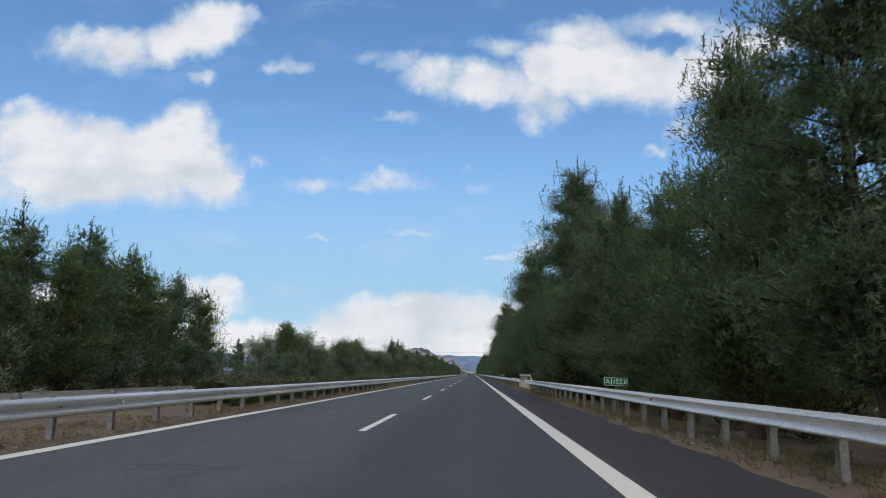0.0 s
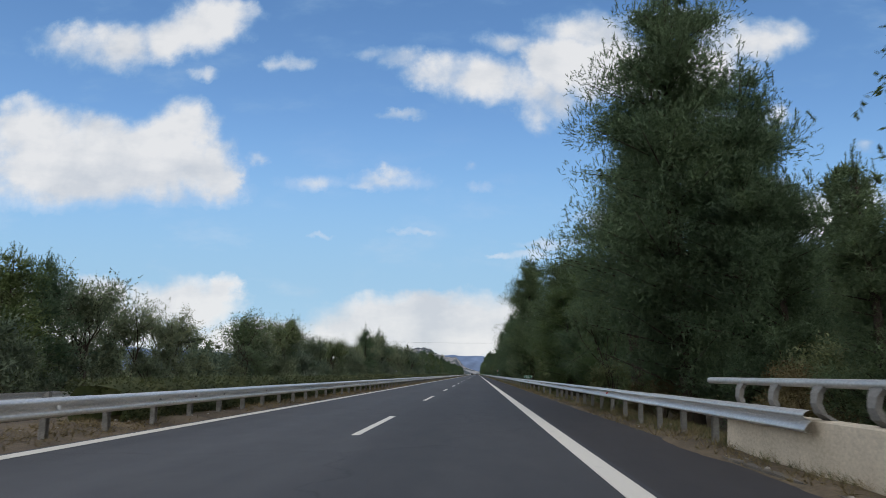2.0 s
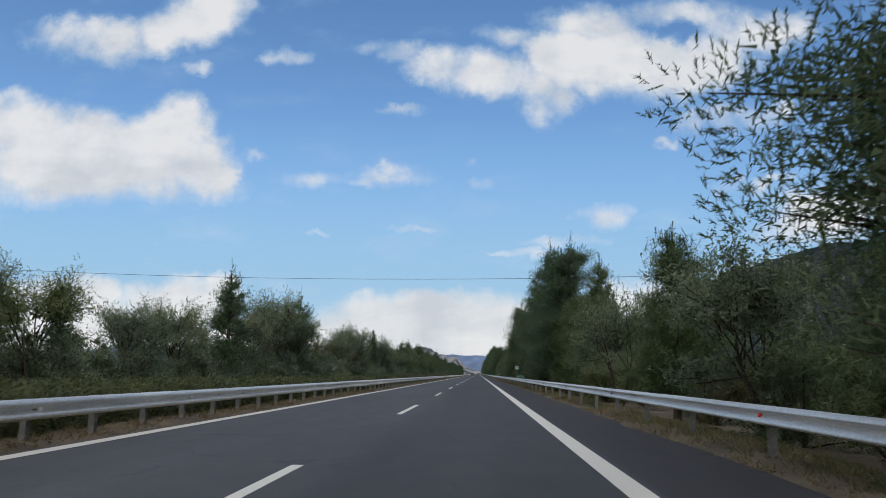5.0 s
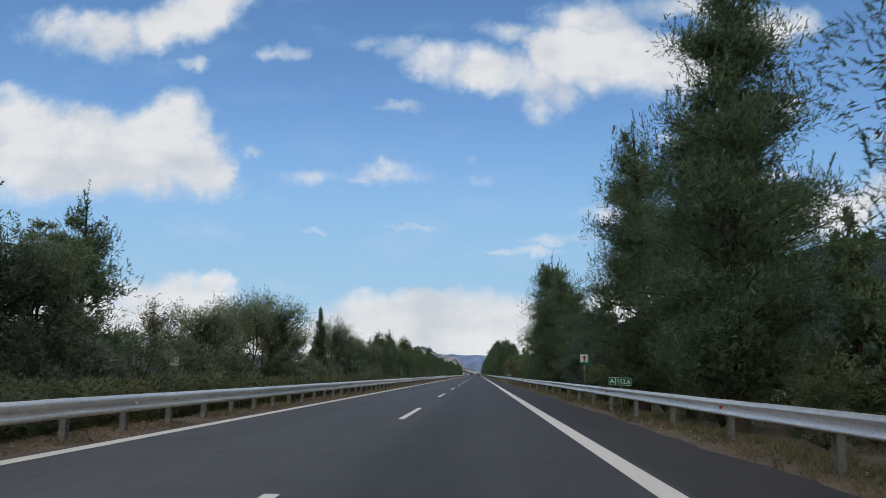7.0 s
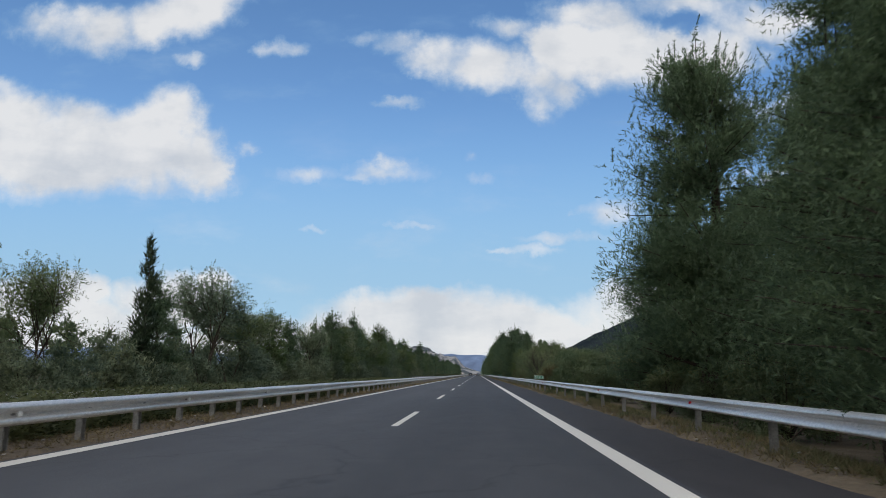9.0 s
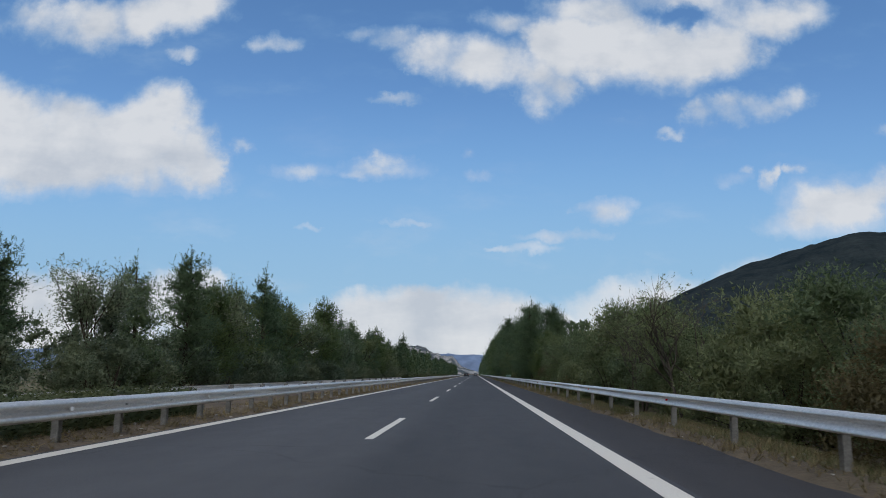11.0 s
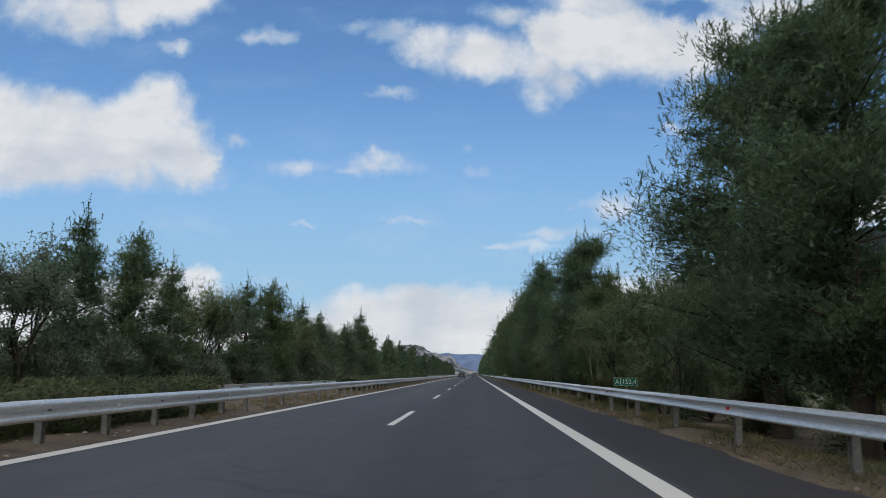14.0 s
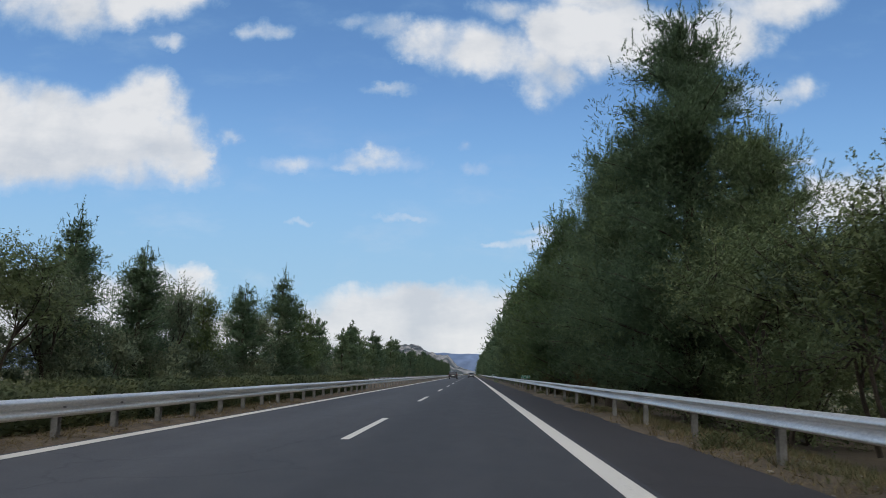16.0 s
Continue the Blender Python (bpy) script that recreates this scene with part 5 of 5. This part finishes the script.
for k in range(46):                                    # the row runs on
    right(552 + k * 13 + rnd.uniform(-3, 3), PINE_FAR, rnd.uniform(11, 15), rnd.uniform(6.8, 8.2))
for y in (6, 17, 24, 31, 38, 45, 72, 82, 113, 121, 140, 149, 207, 210, 221, 234, 272, 283, 394, 404, 413, 434, 446, 455, 474, 487, 496, 510, 522):
    right(y, PINE_FAR, rnd.uniform(7.5, 10.0), rnd.uniform(11.5, 14.5))   # a second row fills the wood
for y in range(8, 545, 6):                             # undergrowth
    thin = 292 < y < 382
    right(y + rnd.uniform(-2, 2), SHRUB, rnd.uniform(1.6, 3.0) * (1.3 if thin else 1.0), rnd.uniform(6.8, 8.6) + (0 if thin else 0.9))
    if thin:
        right(y + rnd.uniform(-3, 3), SHRUB, rnd.uniform(3.6, 5.0) * (1.25 if y > 345 else 1.0), rnd.uniform(8.6, 10.2))
    if rnd.random() < 0.28 + 0.3 * thin:
        right(y + rnd.uniform(-2, 2), SHRUB_DRY, rnd.uniform(1.2, 2.4), rnd.uniform(6.2, 8.5))

LX = -23.5
ROW_FIRST = [
    (30, PINE_LEFT, 10, 0), (34, PINE_LEFT, 8.8, 2), (37, PINE_LEFT, 10.2, 1), (40.5, PINE_LEFT, 8.8, 2), (44, PINE_LEFT, 10.2, 0), (47, PINE_LEFT, 8.6, 2), (50, PINE_LEFT, 10.0, 2), (54, PINE_LEFT, 8.8, 2), (58, PINE_LEFT, 9.0, 0), (65.5, PINE_LEFT, 8.8, 2), (85, BUSHY, 5.6, 0), (91, PINE_LEFT, 7.6, 2), (95, PINE_LEFT, 8.0, 0),
    (99, BUSHY, 7.4, 0), (106, BUSHY, 6.4, 1), (112, BUSHY, 6.2, 0), (127, ACACIA, 7.4, 0), (134, BUSHY, 6.4, 1), (142, ACACIA, 8.2, 1), (149, CEDAR, 8.4, 0), (155, BUSHY, 6.8, 0),
    (162, BUSHY, 6.2, 1), (169, ACACIA, 6.4, 0), (176, ACACIA, 7.0, 1),
]
ROW_SECOND = [
    (186, BUSHY, 6.0, 0), (195, BUSHY, 7.0, 1), (204, PINE_LEFT, 10.8, 1), (213, BUSHY, 8.6, 0), (220, BUSHY, 10.0, 1), (226, BUSHY, 9.2, 0), (231, ACACIA, 8.6, 0), (233, CEDAR, 9.4, 0),
    (237, PINE_LEFT, 12.0, 1), (247.5, RUSTY, 7.0, 0), (253, BUSHY, 7.4, 0), (257, ACACIA, 4.8, 1), (260, SPARSE, 6.2, 0), (263.5, SPARSE, 7.2, 0), (268, BUSHY, 9.2, 1), (274.5, BUSHY, 10.4, 0),
    (277, BUSHY, 7.0, 1), (289.5, ACACIA, 7.2, 0), (300, CYPRESS, 11.0, 0), (304, PINE_LEFT, 8.8, 1),
]
ROW_THIRD = [
    (312, BUSHY, 9.6, 1), (319, ACACIA, 7.6, 1), (327, BUSHY, 7.8, 0), (335, PINE_LEFT, 8.6, 2), (343, PINE_LEFT, 8.2, 0), (351, BUSHY, 7.6, 1), (358, PINE_LEFT, 9.2, 1), (366, PINE_LEFT, 11.0, 0),
    (371, PINE_LEFT, 9.4, 2), (375, BUSHY, 9.2, 0), (380, PINE_LEFT, 10.0, 2), (388.5, PINE_LEFT, 13.0, 1), (393, PINE_LEFT, 10.2, 2), (397, ACACIA, 9.4, 0), (401, PINE_LEFT, 10.2, 0), (408, BUSHY, 8.4, 1), (416, PINE_LEFT, 11.8, 2),
    (424, PINE_LEFT, 11.0, 0), (431, BUSHY, 8.0, 0), (438, PINE_LEFT, 11.2, 1),
]
ROW_LAST = [
    (443, PINE_LEFT, 10.0, 0), (448, PINE_LEFT, 8.6, 1), (455, ACACIA, 7.6, 0), (461, BUSHY, 7.4, 1), (468, PINE_LEFT, 10.0, 1), (477, PINE_LEFT, 10.4, 2), (487, ACACIA, 7.8, 1), (492, BUSHY, 6.6, 0),
    (496, PINE_LEFT, 10.2, 1), (503, PINE_LEFT, 9.0, 0), (510, BUSHY, 7.6, 1), (517, PINE_LEFT, 7.8, 2), (526, PINE_LEFT, 9.2, 0), (534, BUSHY, 8.0, 0), (542, PINE_LEFT, 12.0, 1), (551, PINE_LEFT, 10.0, 2),
]
for y, kind, h, i in ROW_FIRST + ROW_SECOND + ROW_THIRD + ROW_LAST:
    right(y, kind, h * (1.12 if y > 440 else 1.0), LX + rnd.uniform(-0.8, 0.8), i)
for k in range(58):
    right(562 + k * 11 + rnd.uniform(-3, 3), PINE_FAR, rnd.uniform(8, 12), LX + rnd.uniform(-1.5, 1))
for k in range(52):
    if k != 6:
        right(24 + k * 10.4 + rnd.uniform(-3, 3), PINE_FAR, rnd.uniform(4.0, 6.2), -29 + rnd.uniform(-2, 2))
for y in range(18, 560, 4):
    right(y + rnd.uniform(-2, 2), THICKET, rnd.uniform(2.6, 4.2) * (0.35 if 69 < y < 80 else 1.0), rnd.uniform(-24.4, -22.0))


def undergrowth(seed, label, x0, x1, y0, y1, low, high, step, sprays, mat):
    """A strip of scrub too thick to tell its bushes apart."""
    rng = np.random.default_rng(seed)
    cl, cr = [], []
    for y in np.arange(y0, y1, step):
        h, x = rng.uniform(low, high), rng.uniform(x0, x1)
        if x0 < 0 and 73 < y < 86:
            continue
        for _ in range(8):
            z = rng.uniform(0.12, 0.85)
            wide = 1.5 * math.sqrt(1.05 - z * z)
            s = h * rng.uniform(0.16, 0.26)
            cl.append((x + rng.uniform(-wide, wide), y + rng.uniform(-wide, wide), z * h - 0.5))
            cr.append((s, s, s * 0.9))
    crown = join(*boughs(rng, cl, cr, sprays, 0.22, 0.075, 0.6, 0.6, False, 0.25, 0.38))
    tagged(new("undergrowth", mesh_of("undergrowth", crown[0], crown[1], mat, False, crown[2])), label, "scrub", kind="stuff")


undergrowth(301, "thick dull green scrub behind the row of trees", -27.5, -25.5, 16, 600, 3.6, 5.4, 2.4, 110000, L_THICKET)
undergrowth(302, "thick olive-green scrub in the roadside wood", 9.5, 12.5, 6, 545, 2.6, 4.4, 2.4, 120000, L_SHRUB)
undergrowth(303, "tall green scrub at the back of the roadside wood", 14.5, 17.5, 6, 545, 3.2, 4.8, 2.8, 60000, L_ACACIA)
undergrowth(304, "distant green scrub along the far carriageway", -24.5, -22.5, 556, 960, 3.0, 4.6, 3.2, 30000, L_THICKET)
undergrowth(305, "distant green scrub beside the verge", 7.0, 9.0, 546, 900, 2.6, 4.2, 3.2, 26000, L_THICKET)


# ---- hedge in the median ----
def hedge(seed, bushes, h):
    """A clipped hedge of bushes grown together: small leaves over a dark inside, top and sides slightly uneven."""
    rng = np.random.default_rng(seed)
    root = tagged(new("hedge"), "clipped dull green hedge growing in the median", "hedge", "median hedges")
    half, length = 0.72, 2.0
    ring = [(-0.9, 0.0), (-1.0, 0.35), (-0.95, 0.8), (-0.7, 0.96), (0.0, 1.0), (0.7, 0.96), (0.95, 0.8), (1.0, 0.35), (0.9, 0.0)]
    k, q = len(ring), np.array(ring)
    for b in range(bushes):
        tall = h * rng.uniform(0.95, 1.05)
        ys = np.linspace(0, length, 8)
        v = np.array([(x * half * 0.8 + rng.normal() * 0.04, y, max(0.0, z * (tall - 0.12) + rng.normal() * 0.04)) for y in ys for x, z in ring])
        f = np.array([t for i in range(len(ys) - 1) for j in range(k - 1) for t in ((i * k + j, i * k + j + 1, (i + 1) * k + j + 1), (i * k + j, (i + 1) * k + j + 1, (i + 1) * k + j))])
        heart = facing(v, f, unit(np.array([(x, 0, z - 0.3) for y in ys for x, z in ring]) + 0.25 * rng.normal(size=v.shape)))
        m = 1600
        s = rng.uniform(0, k - 1.001, m)
        i0 = s.astype(int)
        edge = q[i0] + (q[i0 + 1] - q[i0]) * (s - i0)[:, None]
        y = rng.uniform(-0.08, length + 0.08, m)
        puff = np.array([0.09 * noise.noise((a * 1.7, c * 2.0, d * 2.0 + seed + b)) for a, c, d in zip(y, edge[:, 0], edge[:, 1])])
        grow = rng.uniform(0.82, 1.06, m) + puff
        c = np.column_stack([edge[:, 0] * half * grow, y, edge[:, 1] * tall * grow])
        out = unit(np.column_stack([edge[:, 0], rng.normal(size=m) * 0.4, edge[:, 1] - 0.25]))
        crown = join(blades(rng, c, out + np.array([0, 0, 0.5]), 1, 0.10, 0.05, 0.6, out + np.array([0, 0, 0.4])), heart)
        part_mesh("bush", mesh_of("bush", crown[0], crown[1], L_HEDGE, False, crown[2]), root).location = (0, b * length, 0)
    return root


HEDGE = [hedge(1, 4, 1.0), hedge(2, 4, 1.0)]
for k in range(60):
    y = 22 + k * 8.0
    if 318 < y < 388 or 410 < y < 436 or 60 < y < 68:
        continue
    tall = 0.86 if y < 242 else 0.7 if y < 330 else 0.86
    m = pose(-7.5 + rnd.uniform(-0.06, 0.06), y, 0.02) @ Matrix.Diagonal((1, 1, tall * rnd.uniform(0.97, 1.04), 1))
    if k < 2:
        HEDGE[k].matrix_basis = m
    else:
        copy_thing(HEDGE[k % 2], m).matrix_basis = m


# ---- grass and litter ----
def grass(name, label, mat, x0, x1, y0, y1, count, length, width, seed, patch=0.0, spread=0.45):
    rng = np.random.default_rng(seed)
    c = np.column_stack([rng.uniform(x0, x1, count), rng.uniform(y0, y1, count), np.full(count, -0.02)])
    keep = np.array([noise.noise((x * 0.7, y * 0.25, seed)) > patch for x, y, _ in c])
    c = c[keep]
    c[:, 2] = [ground_height('median' if x < 0 else 'verge', x, y) for x, y, _ in c]
    crown = blades(rng, c, np.tile([0.0, 0.0, 1.0], (len(c), 1)), 6, length, width, spread)
    tagged(new(name, mesh_of(name, crown[0], crown[1], mat, False, crown[2])), label, "grass", kind="stuff")


grass("dry_grass", "tufts of dry straw-coloured grass on the verge", L_GRASS, 3.85, 6.6, 5, 480, 50000, 0.20, 0.011, 4, -0.3, 0.7)
grass("green_grass", "patches of dull green grass and weeds on the verge", L_GRASSG, 4.2, 7.0, 5, 480, 54000, 0.18, 0.012, 7, -0.3, 0.7)
grass("dry_grass", "dry straw and weeds on the median earth", L_GRASS, -7.6, -6.08, 5, 480, 36000, 0.17, 0.011, 9, -0.35, 1.2)
for y in range(12, 520, 7):
    if rnd.random() < 0.75 and not 52 < y < 72:
        right(y + rnd.uniform(-3, 3), LOW, rnd.uniform(0.35, 0.8), rnd.uniform(4.3, 5.6))


# ---- stones and scraps on the verge ----
def scraps(label, x0, x1, count, seed, strip_name):
    rng = np.random.default_rng(seed)
    vs, fs = [], []
    for k in range(count):
        x, y = rng.uniform(x0, x1), rng.uniform(8, 478)
        size = rng.uniform(0.012, 0.045) * np.array([1.0, rng.uniform(0.7, 1.6), rng.uniform(0.4, 0.8)])
        vs.append(np.array([x, y, ground_height(strip_name, x, y) + 0.01]) + ICO_V * rng.uniform(0.7, 1.2, (len(ICO_V), 1)) * size)
        fs.append(ICO_F + k * len(ICO_V))
    tagged(new("stones", mesh_of("stones", np.concatenate(vs), np.concatenate(fs), M_STONE)), label, "stones", kind="stuff")


scraps("pale stones and scraps scattered over the verge", 3.9, 5.8, 900, 41, "verge")
scraps("pale stones scattered over the median earth", -7.4, -6.1, 700, 42, "median")
